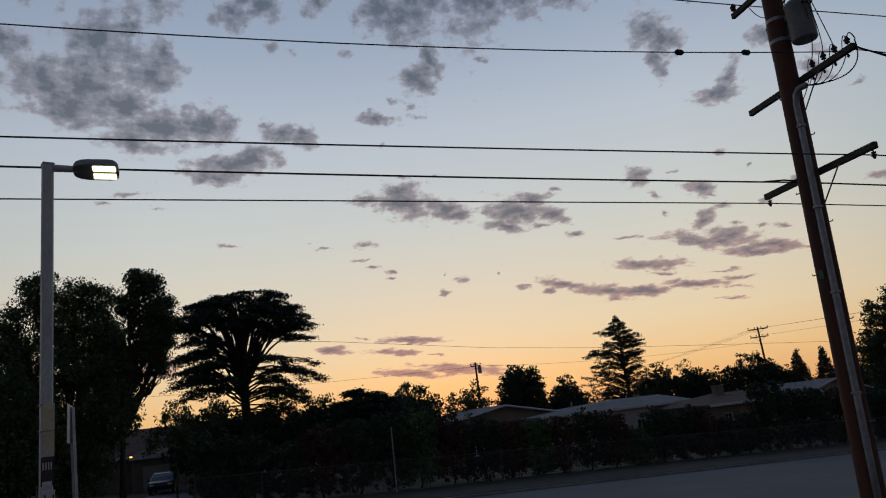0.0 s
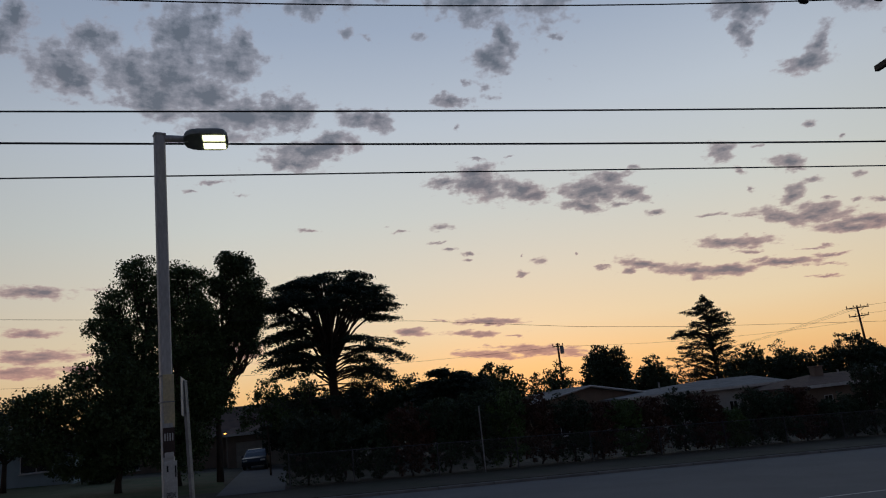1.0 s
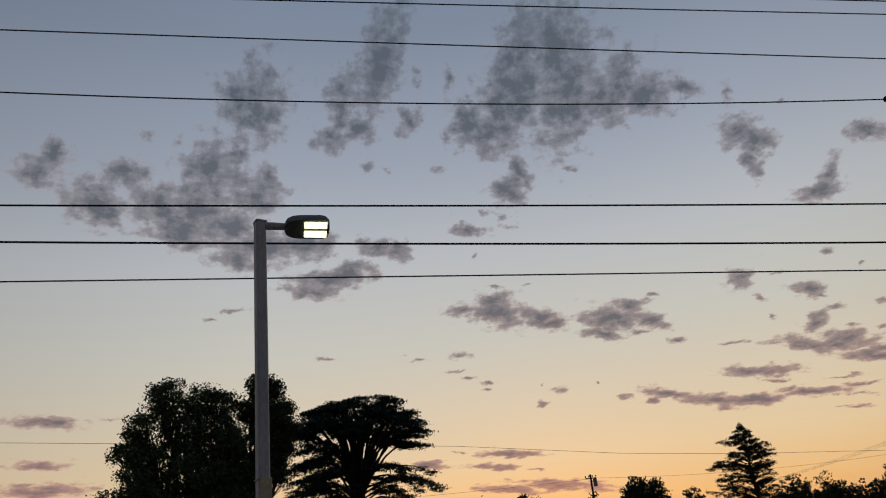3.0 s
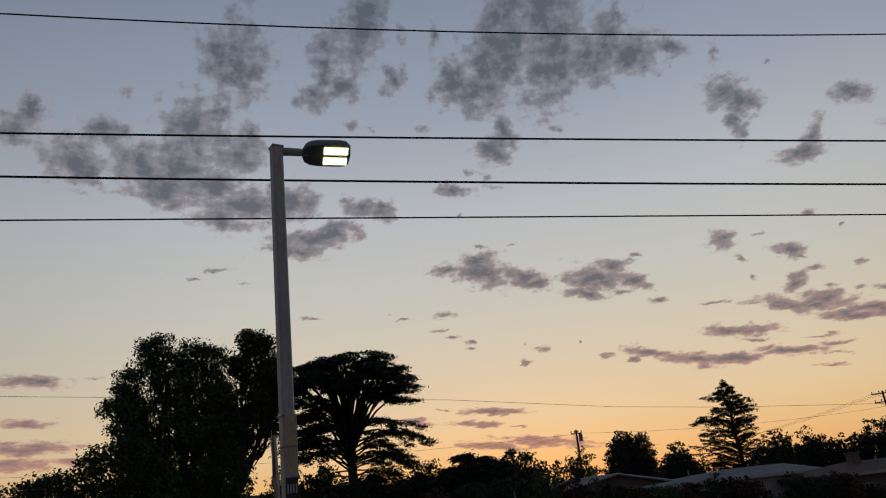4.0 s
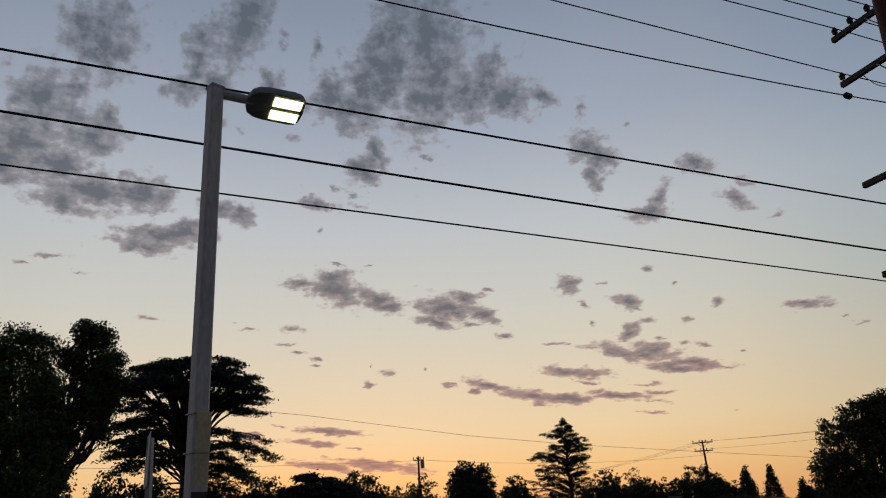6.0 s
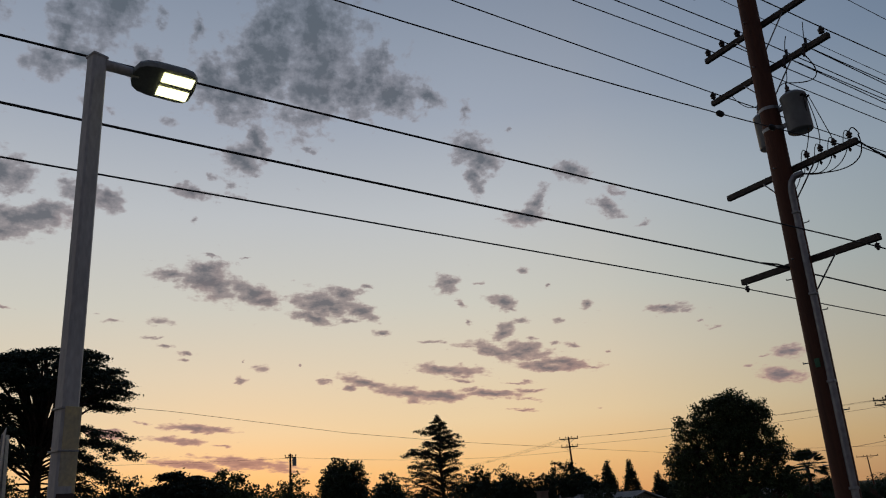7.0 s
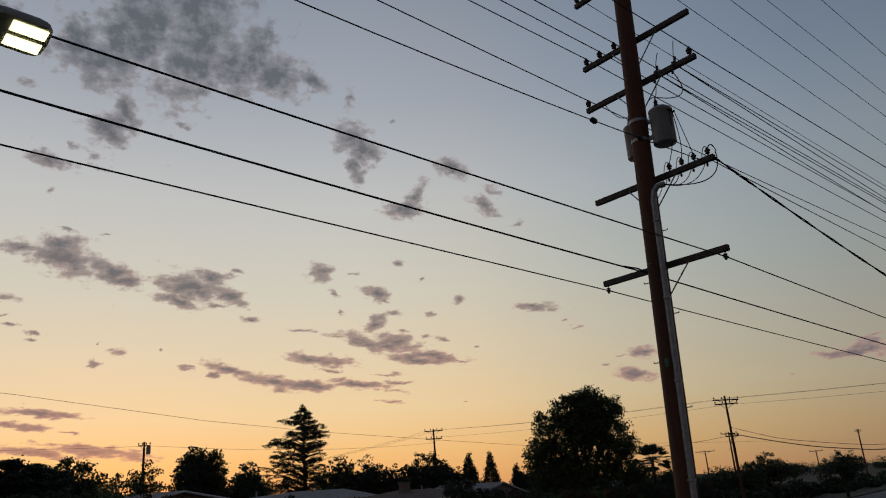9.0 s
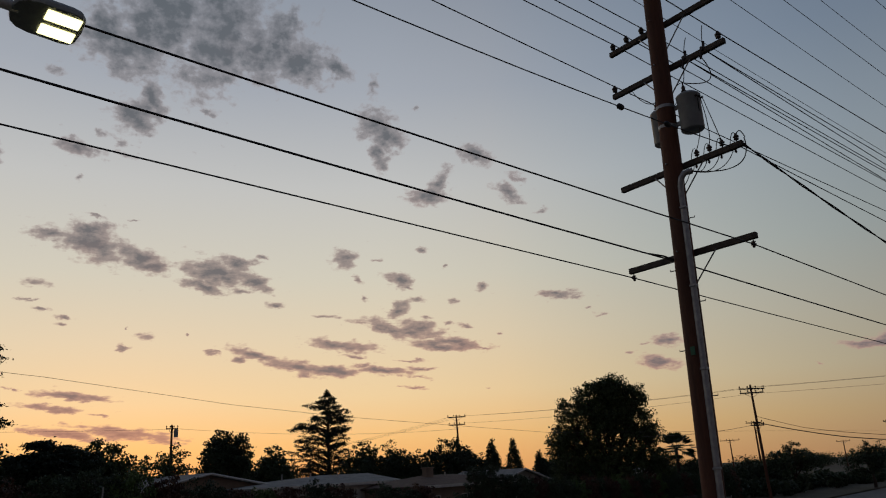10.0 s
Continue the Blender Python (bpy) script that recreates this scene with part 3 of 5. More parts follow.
# ---- a narrow street sign seen almost edge on ----
sg = tagged(empty("street_sign", (-0.33, 11.44, ground_z(-0.3))), "steel sign post with its plate seen edge on", "sign")
part("sign_post", Build().tube([(0.06, 0, 0), (-0.06, 0, 3.24)], 0.034, 4), M_GALV, sg)
part("sign_plate", Build().box((0, 0, 0), (0.46, 0.006, 0.5), None, 0.002), M_POST, sg, "back of a grey sign plate", at=pose(-0.08, -0.03, 3.02, 0, 2, 84))
for z in (2.85, 3.18):
    part("bolt", Build().tube([(-0.06, -0.05, z), (-0.06, 0.03, z)], 0.008, 6), M_GALV, sg)

# ---- the utility pole ----
PX, PY = 12.12, 9.715
pole = tagged(empty("utility_pole", (PX, PY, ground_z(PX))), "tall reddish wooden utility pole with crossarms and transformers", "utility pole")
FOOT = ground_z(PX)


def pole_at(z):
    """The pole's centre at a height of the world, in the pole's own frame; it leans slightly."""
    return Vector((0.0126 * (z + 0.5), -0.0213 * (z + 0.5), z - FOOT))


zs = [FOOT - 0.1, 0.5, 2, 4, 6, 8, 10, 12, 14, 16, 17.3]
b = Build().tube([pole_at(z) for z in zs], [0.212 - 0.0022 * (z - FOOT) for z in zs], 20)
part("pole_shaft", b, M_POLE, pole, smooth=True)
ARM_YAW = 9.64   # the arms stand almost square to the street


def arm_frame(z):
    return Matrix.Translation(pole_at(z)) @ pose(0, 0, 0, 0, 0, -90 - ARM_YAW)


ARMS = ((13.3, 1.46, 1.44), (11.53, 1.41, 1.4), (10.46, 1.44, 1.41), (8.18, 1.47, 1.46), (6.32, 1.49, 1.45), (15.4, 1.4, 1.4))
ARM_OFF = 0.205   # the arms are bolted to the far side of the pole
for z, left, right in ARMS:
    m = arm_frame(z)
    part("crossarm", Build().box(((right - left) / 2, ARM_OFF, 0), (left + right, 0.095, 0.12), None, 0.008), M_ARM, pole, "weathered square timber crossarm", at=m)
    part("through_bolt", Build().tube([(0, -0.24, 0), (0, ARM_OFF + 0.1, 0)], 0.014, 6), M_GALV, pole, at=m)
    for sgn, reach in ((-1, 0.55), (1, 0.62)):
        if z < 7 and sgn < 0:
            continue
        part("arm_brace", Build().tube([(sgn * reach, ARM_OFF - 0.05, -0.05), (sgn * 0.1, ARM_OFF - 0.06, -0.62)], 0.014, 6), M_GALV, pole, "thin steel arm brace", at=m)


def insulator(parent, m, s=1.0, up=1):
    ins = new("insulator", MESH_INS)
    ins.parent = parent
    ins.matrix_basis = m @ Matrix.Diagonal((s, s, s * up, 1))
    return ins


b = Build()
prof = [(0.0, 0.012), (0.05, 0.012), (0.052, 0.045), (0.07, 0.05), (0.075, 0.03), (0.10, 0.032), (0.103, 0.055), (0.125, 0.058), (0.13, 0.034), (0.155, 0.036), (0.165, 0.03), (0.185, 0.02)]
b.tube([(0, 0, z) for z, r in prof], [r for z, r in prof], 12)
MESH_INS = mesh_of("insulator", b, M_PORC)

DRIFT = 0.1699   # the line runs square to the arms


def wire(name, start, rise, bow, r, reach, label):
    """A line that leaves the pole at start: reach < 0 up the street, > 0 down it; rise per metre, bow per square metre."""
    x0, y0, z0 = start
    sgn = 1 if reach > 0 else -1
    pts = []
    for i in range(33):
        d = abs(reach) * i / 32
        pts.append((x0 + sgn * d, y0 - sgn * DRIFT * d, z0 + rise * d + bow * d * d))
    ob = part(name, Build().tube(pts, r, 6), M_WIRE, smooth=True)
    return tagged(ob, label, "cable", "overhead lines")


def world_of(m, p):
    return Matrix.Translation((PX, PY, FOOT)) @ m @ Vector(p)


LINES = []
# pin insulators and the conductors on them: arm, place along the arm
for ai, spots in ((0, (-1.39, 0.1, 0.92)), (1, (-1.31, -0.92, -0.5)), (2, (-1.38, 1.29)), (5, (0.3, 1.3))):
    z, left, right = ARMS[ai]
    m = arm_frame(z)
    for s in spots:
        p = (s, ARM_OFF, 0.06)
        insulator(pole, m @ Matrix.Translation(p), 1.15)
        top = world_of(m, (p[0], p[1], 0.06 + 0.2))
        LINES.append((top, ai))
for top, ai in LINES:
    wire("power_line", top, 0.045 if ai == 2 else 0.025, 0.0002, 0.012, -44, "thin dark overhead power line")
    wire("power_line", top, -0.036 if ai == 2 else -0.06, 0.0002, 0.009 if ai in (0, 5) else 0.012, 44, "thin dark overhead power line")
# two dead-end clamps on the third arm
m = arm_frame(ARMS[2][0])
for s in (0.48, 0.92):
    clamp = part("cutout_switch", Build().box((0, 0, 0), (0.07, 0.16, 0.1), None, 0.01).tube([(0, -0.1, -0.05), (0, -0.14, -0.26)], 0.028, 8).tube([(0, 0.02, 0.04), (0, 0.05, 0.2)], 0.03, 8), M_PORC, pole, "dark fuse cutout clamped on the arm", at=m @ Matrix.Translation((s, ARM_OFF, 0.04)))
    part("clamp_bolt", Build().tube([(-0.06, 0, 0), (0.06, 0, 0)], 0.01, 6), M_GALV, clamp)
    p = world_of(m, (s, ARM_OFF, 0.05))
    for fall in (-0.055, -0.085):
        wire("power_line", p, fall, 0.0002, 0.011, 44, "thin dark overhead power line")
# spools on the fourth arm with the low-voltage wires
m = arm_frame(ARMS[3][0])
for s in (0.46, 0.75, 1.03, 1.34):
    insulator(pole, m @ Matrix.Translation((s, ARM_OFF, 0.06)), 1.0)
    insulator(pole, m @ Matrix.Translation((s - 0.05, ARM_OFF, -0.06)), 0.5, -1)
for s, sl in ((1.34, -0.075),):
    p = world_of(m, (s, ARM_OFF, 0.0))
    wire("power_line", p, sl, 0.0002, 0.01, 44, "thin dark overhead power line")
# the neutral with two splices
p = world_of(m, (1.2, ARM_OFF, 0.02))
w = wire("neutral_line", p, -0.036, 0.0034, 0.0095, -36, "thin neutral wire with black splices")
for x in (8.9, 10.2):
    d = p.x - x
    y, z = p.y + DRIFT * d, p.z - 0.036 * d + 0.0034 * d * d
    ob = part("splice", Build().tube([(-0.09, 0, 0), (-0.05, 0, 0), (0.05, 0, 0), (0.09, 0, 0)], [0.02, 0.05, 0.05, 0.02], 10), M_WIRE, None, smooth=True, at=Matrix.Translation((x, y, z)))
    ob.parent = w
    ob["label"] = "black wire splice"
# communication cables under the lowest arm
z = ARMS[4][0]
m = arm_frame(z)
for s, r, dz in ((-1.4, 0.012, -0.16), (1.36, 0.012, -0.16)):
    p = world_of(m, (s, ARM_OFF, dz))
    insulator(pole, m @ Matrix.Translation((s, ARM_OFF, -0.06)), 0.9, -1)
    wire("telephone_cable", p, 0.042 if s < 0 else 0.031, 0.0 if s < 0 else 0.0005, r, -44, "black telephone cable hung below the arm")
    wire("telephone_cable", p, -0.056 if s < 0 else -0.074, 0.0002, r, 44, "black telephone cable hung below the arm")
p = world_of(m, (-0.25, ARM_OFF - 0.09, -0.1))
w = wire("telephone_cable", p, 0.039, 0.0006, 0.0155, -44, "thick black telephone cable clamped to the pole")
wire("telephone_cable", p, -0.06, 0.0002, 0.0155, 44, "thick black telephone cable clamped to the pole")
part("cable_clamp", Build().tube([p + Vector((-0.9, 0.15, 0.04)), p + Vector((-0.45, 0.075, 0.06)), p + Vector((0, 0.02, 0.03))], 0.016, 6), M_WIRE, w)


def can(side, back, z0, h, r):
    """A pole-mounted transformer: can, lid, bushing, brackets."""
    tr = tagged(empty("transformer", (PX, PY, FOOT)), "grey cylindrical transformer hung on the utility pole", "transformer", "pole transformers")
    m = arm_frame(z0) @ Matrix.Translation((side, back, 0))
    prof = [(0.0, r * 0.93), (0.02, r), (h * 0.86, r), (h * 0.87, r * 1.05), (h * 0.91, r * 1.05), (h * 0.93, r * 0.98), (h * 0.99, r * 0.7), (h, r * 0.2)]
    part("tank", Build().tube([(0, 0, z) for z, q in prof], [q for z, q in prof], 28), M_CAN, tr, smooth=True, at=m)
    bz = [(h * 0.97, 0.05), (h * 1.02, 0.075), (h * 1.06, 0.05), (h * 1.1, 0.075), (h * 1.14, 0.045), (h * 1.2, 0.06), (h * 1.24, 0.03), (h * 1.34, 0.012)]
    part("bushing", Build().tube([(-r * 0.3, 0, z) for z, q in bz], [q * 0.75 for z, q in bz], 12), M_PORC, tr, "ribbed dark porcelain bushing", at=m)
    for z in (h * 0.28, h * 0.72):
        part("hanger_bracket", Build().box((-side / 2, -back / 2, z), (abs(side) + 0.02, 0.06, 0.09), None, 0.01), M_GALV, tr, at=m)
    for k in (-1, 0, 1):
        part("terminal", Build().tube([(r * 0.9, 0.09 * k, h * 0.78), (r * 1.18, 0.09 * k, h * 0.8)], 0.022, 8), M_PORC, tr, at=m)
    return m


mc = can(0.5, 0.12, 8.82, 0.84, 0.235)
can(-0.33, 0.3, 8.86, 0.8, 0.2)
for z in (9.0, 9.45):
    part("pole_band", Build().tube([pole_at(z), pole_at(z + 0.07)], 0.2, 20, False), M_GALV, pole, "galvanised band round the pole")


def jumper(a, bpt, drop, r=0.009, n=14, out=(0, 0, 0)):
    pts = []
    for i in range(n + 1):
        t = i / n
        q = a.lerp(bpt, t) + (Vector((0, 0, -drop)) + Vector(out)) * (4 * t * (1 - t))
        pts.append(q)
    part("jumper_wire", Build().tube(pts, r, 5), M_WIRE, pole, "loose black jumper wire", smooth=True)


m3, m2 = arm_frame(ARMS[3][0]), arm_frame(ARMS[2][0])
FY = ARM_OFF
bush = mc @ Vector((-0.07, 0, 1.12))
jumper(m2 @ Vector((0.48, FY - 0.1, -0.2)), bush, 0.1)
jumper(m2 @ Vector((0.92, FY - 0.1, -0.2)), bush, 0.34, 0.011, out=(0, -0.32, 0))
jumper(m2 @ Vector((0.48, FY, 0.2)), m2 @ Vector((0.58, FY, 0.5)), -0.05)
jumper(m2 @ Vector((0.92, FY, 0.2)), m2 @ Vector((0.98, FY, 0.58)), -0.03)
jumper(m2 @ Vector((-0.95, FY, -0.02)), m2 @ Vector((-0.15, 0.2, -0.5)), 0.3)
jumper(bush, m2 @ Vector((0.0, 0.25, -0.62)), -0.08)
jumper(mc @ Vector((0.0, 0, 0.82)), m2 @ Vector((0.05, 0.25, -0.85)), -0.06)
term = [mc @ Vector((0.26, 0.09 * k, 0.68)) for k in (-1, 0, 1)]
SPOTS = (0.46, 0.75, 1.03, 1.34)
for k, s in enumerate(SPOTS[:3]):
    jumper(term[k], m3 @ Vector((s, FY, 0.22)), 0.1 + 0.08 * k, out=(0, -0.06, 0))
for k, s in enumerate(SPOTS):
    jumper(m3 @ Vector((s, FY, 0.22)), m3 @ Vector((s - 0.16, FY, -0.02)), -0.16, 0.008)
mouth = m3 @ Vector((0.42, -0.02, -0.26))
for k, s in enumerate(SPOTS):
    jumper(mouth, m3 @ Vector((s - 0.1, FY, -0.08)), 0.06 + 0.05 * k, 0.009, out=(0, -0.03 * k, 0))
jumper(mouth, m3 @ Vector((1.5, FY, 0.1)), 0.34, 0.012, out=(0, -0.34, 0))
jumper(m3 @ Vector((1.34, FY, 0.2)), m3 @ Vector((1.52, FY, 0.1)), -0.12, 0.011)
jumper(m3 @ Vector((0.3, FY, -0.05)), pole_at(7.7) + Vector((0, -0.2, 0)), 0.05, 0.009)
# conduit up the street side of the pole
side = Vector((-0.135, -0.185, 0))
pts = [pole_at(z) + side * (1 - 0.02 * (z - FOOT)) for z in (FOOT + 0.02, 1, 3, 5, 7, 7.65)] + [pole_at(7.82) + side + Vector((0.0, -0.02, 0)), pole_at(7.91) + side + Vector((0.02, -0.08, 0)), pole_at(7.93) + side + Vector((0.05, -0.16, 0)), mouth]
part("conduit", Build().tube(pts, 0.062, 14), M_GALV, pole, "galvanised conduit with a bent top", smooth=True)
for z in (0.4, 2.2, 4.0, 5.6, 7.2):
    part("conduit_strap", Build().box(pole_at(z) + side * 0.95, (0.14, 0.13, 0.05), None, 0.01), M_GALV, pole)
for k, z in enumerate((1.7, 2.6, 3.5, 4.4, 5.3, 6.0, 7.0)):
    s = 1 if k % 2 else -1
    part("step_bolt", Build().tube([pole_at(z) + Vector((0.0, s * 0.1, 0)), pole_at(z) + Vector((-0.02 * s, s * 0.31, 0)), pole_at(z) + Vector((-0.02 * s, s * 0.31, 0.03))], 0.011, 6), M_GALV, pole)
part("number_tag", Build().box(pole_at(4.35) + Vector((-0.208, -0.03, 0)), (0.012, 0.09, 0.16), None, 0.002), material("green_tag", (0.05, 0.16, 0.09), rough=0.6), pole, "small green tag nailed to the pole")
# the twisted service drop
a = world_of(m3, (1.46, ARM_OFF, -0.02))
for k in range(2):
    pts = []
    for i in range(49):
        t = i / 48
        q = a.lerp(Vector((28.4, 3.64, 3.8)), t) + Vector((0, 0, -2.0 * t * (1 - t) * 0.6))
        ph = i * 1.1 + k * math.pi
        pts.append(q + Vector((0, math.cos(ph), math.sin(ph))) * 0.014)
    tagged(part("service_drop", Build().tube(pts, 0.013, 6), M_WIRE, smooth=True), "twisted black service cable leaving the crossarm", "cable", "overhead lines")

# ---- fence, kerbs and pavement ----


def fence_bay(x0, x1, first=False):
    bay = tagged(empty("chain_link_fence", (x0, FENCE_Y, ground_z(x0))), "dim chain-link fence bay with steel posts before a hedge", "fence", "fence bays")
    dz = ground_z(x1) - ground_z(x0)
    L, H = x1 - x0, 1.5
    part("fence_post", Build().tube([(0, 0, -0.05), (0, 0, H + 0.04), (0, 0, H + 0.07)], [0.03, 0.03, 0.012], 8), M_OLD_STEEL, bay)
    part("top_rail", Build().tube([(0, 0, H), (L, 0, H + dz)], 0.02, 8), M_OLD_STEEL, bay)
    b, s = Build(), 0.085
    n = int((L + H) / s)
    for k in range(n):
        for sgn in (1, -1):
            u = -H + k * s
            p0, p1 = (u, 0.05), (u + H - 0.05, H)
            if p0[0] < 0:
                p0 = (0, 0.05 - u)
            if p1[0] > L:
                p1 = (L, 0.05 + L - u)
            if p0[0] >= L or p0[1] >= H:
                continue
            if sgn < 0:
                p0, p1 = (L - p0[0], p0[1]), (L - p1[0], p1[1])
            b.add([(p0[0], 0.022, p0[1] + dz * p0[0] / L), (p0[0] + 0.006, 0.022, p0[1] + dz * p0[0] / L), (p1[0] + 0.006, 0.022, p1[1] + dz * p1[0] / L), (p1[0], 0.022, p1[1] + dz * p1[0] / L), (p0[0] + 0.004, 0.028, p0[1] + dz * p0[0] / L), (p1[0] + 0.004, 0.028, p1[1] + dz * p1[0] / L)], [(0, 1, 2, 3), (0, 3, 5, 4), (1, 4, 5, 2)])
    part("wire_netting", b, M_OLD_STEEL, bay)["kind"] = "stuff"


for k in range(17):
    fence_bay(2.4 + 4.1 * k + (1.2 if k == 0 else 0), 6.5 + 4.1 * k)
tall = tagged(empty("tall_steel_pole", (12.9, FENCE_Y - 0.1, ground_z(12.9))), "tall thin steel pole standing at the fence", "pole")
part("shaft", Build().tube([(0, 0, 0), (0, 0, 3.1), (0, 0, 3.13)], [0.035, 0.032, 0.015], 10), M_GALV, tall)

# ---- trees ----


def cards(rng, centres, size, flat=0.0, long=1.6):
    """Small pointed leaf faces round the centres, each turned its own way."""
    n = len(centres)
    d = rng.normal(size=(n, 3))
    d[:, 2] *= 1 - flat
    d /= np.linalg.norm(d, axis=1)[:, None] + 1e-9
    o = rng.normal(size=(n, 3))
    o[:, 2] *= 1 - flat
    o -= d * (d * o).sum(1)[:, None]
    o /= np.linalg.norm(o, axis=1)[:, None] + 1e-9
    s = size * rng.uniform(0.55, 1.25, n)[:, None]
    bend = np.cross(d, o) * s * 0.12
    v = np.stack([centres - d * s * long / 2, centres - o * s * 0.5 + bend, centres + d * s * long / 2, centres + o * s * 0.5 + bend], 1)
    return v.reshape(-1, 3), n


def limb(b, rng, a, c, r0, r1, n=6, wob=0.12):
    a, c = Vector(a), Vector(c)
    L = (c - a).length
    pts, rad = [], []
    for i in range(n + 1):
        t = i / n
        w = wob * L * math.sin(math.pi * t)
        pts.append(a.lerp(c, t) + Vector((rng.normal() * w * 0.35, rng.normal() * w * 0.35, w * 0.5 + rng.normal() * w * 0.2)))
        rad.append(r0 + (r1 - r0) * t ** 0.8)
    b.tube(pts, rad, 6)
    return pts


def broadleaf(name, x, y, blobs, seed, leaf, count, mat, label, trunk=0.22, fork=0.35, spread=0.42, category="tree", group="", clump=36, turn_to=0.0):
    """A tree or shrub: trunk, limbs to each part of its crown, and clumps of leaves. blobs: dx, dy, z, rx, ry, rz above its foot."""
    rng = np.random.default_rng(seed)
    t = tagged(empty(name, (x, y, ground_z(x) - 0.03), -turn_to), label, category, group)
    wood, cs = Build(), []
    zmin = min(q[2] - q[5] for q in blobs)
    split = Vector((rng.normal() * 0.1, rng.normal() * 0.1, max(0.25, zmin + fork)))
    wood.tube([(0, 0, 0), (0.02, 0, split.z * 0.5), split], [trunk * 1.25, trunk, trunk * 0.85], 9)
    vol = np.array([q[3] * q[4] * q[5] for q in blobs]) ** 0.75
    for q, share in zip(blobs, vol / vol.sum()):
        c = Vector(q[:3])
        limb(wood, rng, split, c, trunk * 0.6, trunk * 0.16)
        k = max(3, int(count * share / clump))
        d = rng.normal(size=(k, 3))
        d /= np.linalg.norm(d, axis=1)[:, None]
        rr = rng.uniform(0.12, 1.0, k) ** 0.42
        p = np.array(q[:3]) + d * rr[:, None] * np.array(q[3:6]) * rng.uniform(0.82, 1.12, k)[:, None]
        for e in p[:: max(1, k // 14)]:
            limb(wood, rng, c.lerp(split, rng.uniform(0, 0.5)), e, trunk * 0.2, 0.012, 4, 0.16)
        cs.append(p)
    cs = np.concatenate(cs)
    each = np.repeat(cs, clump, 0)
    off = rng.normal(size=each.shape)
    off *= (rng.uniform(0.05, 1, len(each)) ** 0.45 / np.linalg.norm(off, axis=1))[:, None]
    each = each + off * spread * 1.15 * np.array((1, 1, 0.75)) * np.repeat(rng.uniform(0.55, 1.25, len(cs)), clump)[:, None]
    each = each[each[:, 2] > 0.02]
    part("trunk", wood, M_BARK, t, smooth=True)
    part("crown", cards(rng, each, leaf), mat, t)["kind"] = "stuff"
    return t


def layered(name, x, y, height, tiers, seed, mat, label, trunk, needle, branches, per_branch, lift=0.12, droop=0.18, turn_to=0.0, top_heavy=1.0):
    """A cedar or fir: many level branches, each with flat drooping sprays. tiers: z, reach to -x, reach to +x, from low to high."""
    rng = np.random.default_rng(seed)
    t = tagged(empty(name, (x, y, ground_z(x) - 0.03), -turn_to), label, "tree")
    wood, cs = Build(), []
    wood.tube([(0, 0, 0), (0.1, 0, height * 0.35), (-0.05, 0, height * 0.7), (0.05, 0, height)], [trunk * 1.3, trunk, trunk * 0.55, 0.03], 10)
    tz, tl, tr = (np.array(c) for c in zip(*tiers))
    for k in range(branches):
        z = tz[0] + (tz[-1] - tz[0]) * ((k + rng.uniform(0, 1)) / branches) ** (1 / top_heavy)
        z = tz[0] + round((z - tz[0]) / 0.36) * 0.36 + rng.normal() * 0.16
        ang = rng.uniform(0, 2 * math.pi)
        ca, sa = math.cos(ang), math.sin(ang)
        left, right = np.interp(z, tz, tl), np.interp(z, tz, tr)
        reach = (right if ca > 0 else left) * abs(ca) + 0.8 * (left + right) / 2 * (1 - abs(ca))
        reach *= rng.uniform(0.72, 1.06) if rng.uniform() < 0.75 else rng.uniform(0.35, 0.7)
        z0 = z - lift * reach * 0.9
        sway = rng.normal() * 0.12
        pts, rad = [], []
        for i in range(8):
            u = i / 7
            a2 = ang + sway * u
            pts.append(Vector((math.cos(a2) * reach * u, math.sin(a2) * reach * u, z0 + lift * reach * 2.0 * u - (lift + droop) * reach * u * u + rng.normal() * 0.03 * reach)))
            rad.append((0.025 + 0.013 * reach) * (1 - u) + 0.009)
        wood.tube(pts, rad, 5)
        n = int(per_branch * (0.2 + reach / 5))
        u = rng.uniform(0.1, 1.05, n) ** 0.5
        w = rng.normal(size=n) * 0.15 * reach * np.sin(np.clip(u, 0, 1) * 2.5 + 0.35)
        P = np.array([tuple(p) for p in pts])
        base = np.stack([np.interp(u, np.linspace(0, 1, 8), P[:, j]) for j in range(3)], 1)
        base += np.stack([-sa * w, ca * w, 0.04 - 0.10 * np.abs(w) - np.abs(rng.normal(size=n)) * 0.13], 1)
        cs.append(base)
    cs = np.concatenate(cs)
    each = np.repeat(cs, 8, 0)
    each = each + rng.normal(size=each.shape) * np.array((0.15, 0.15, 0.07)) * (needle / 0.1)
    part("trunk", wood, M_BARK, t, smooth=True)
    part("crown", cards(rng, each, needle, 0.5, 2.4), mat, t)["kind"] = "stuff"
    return t


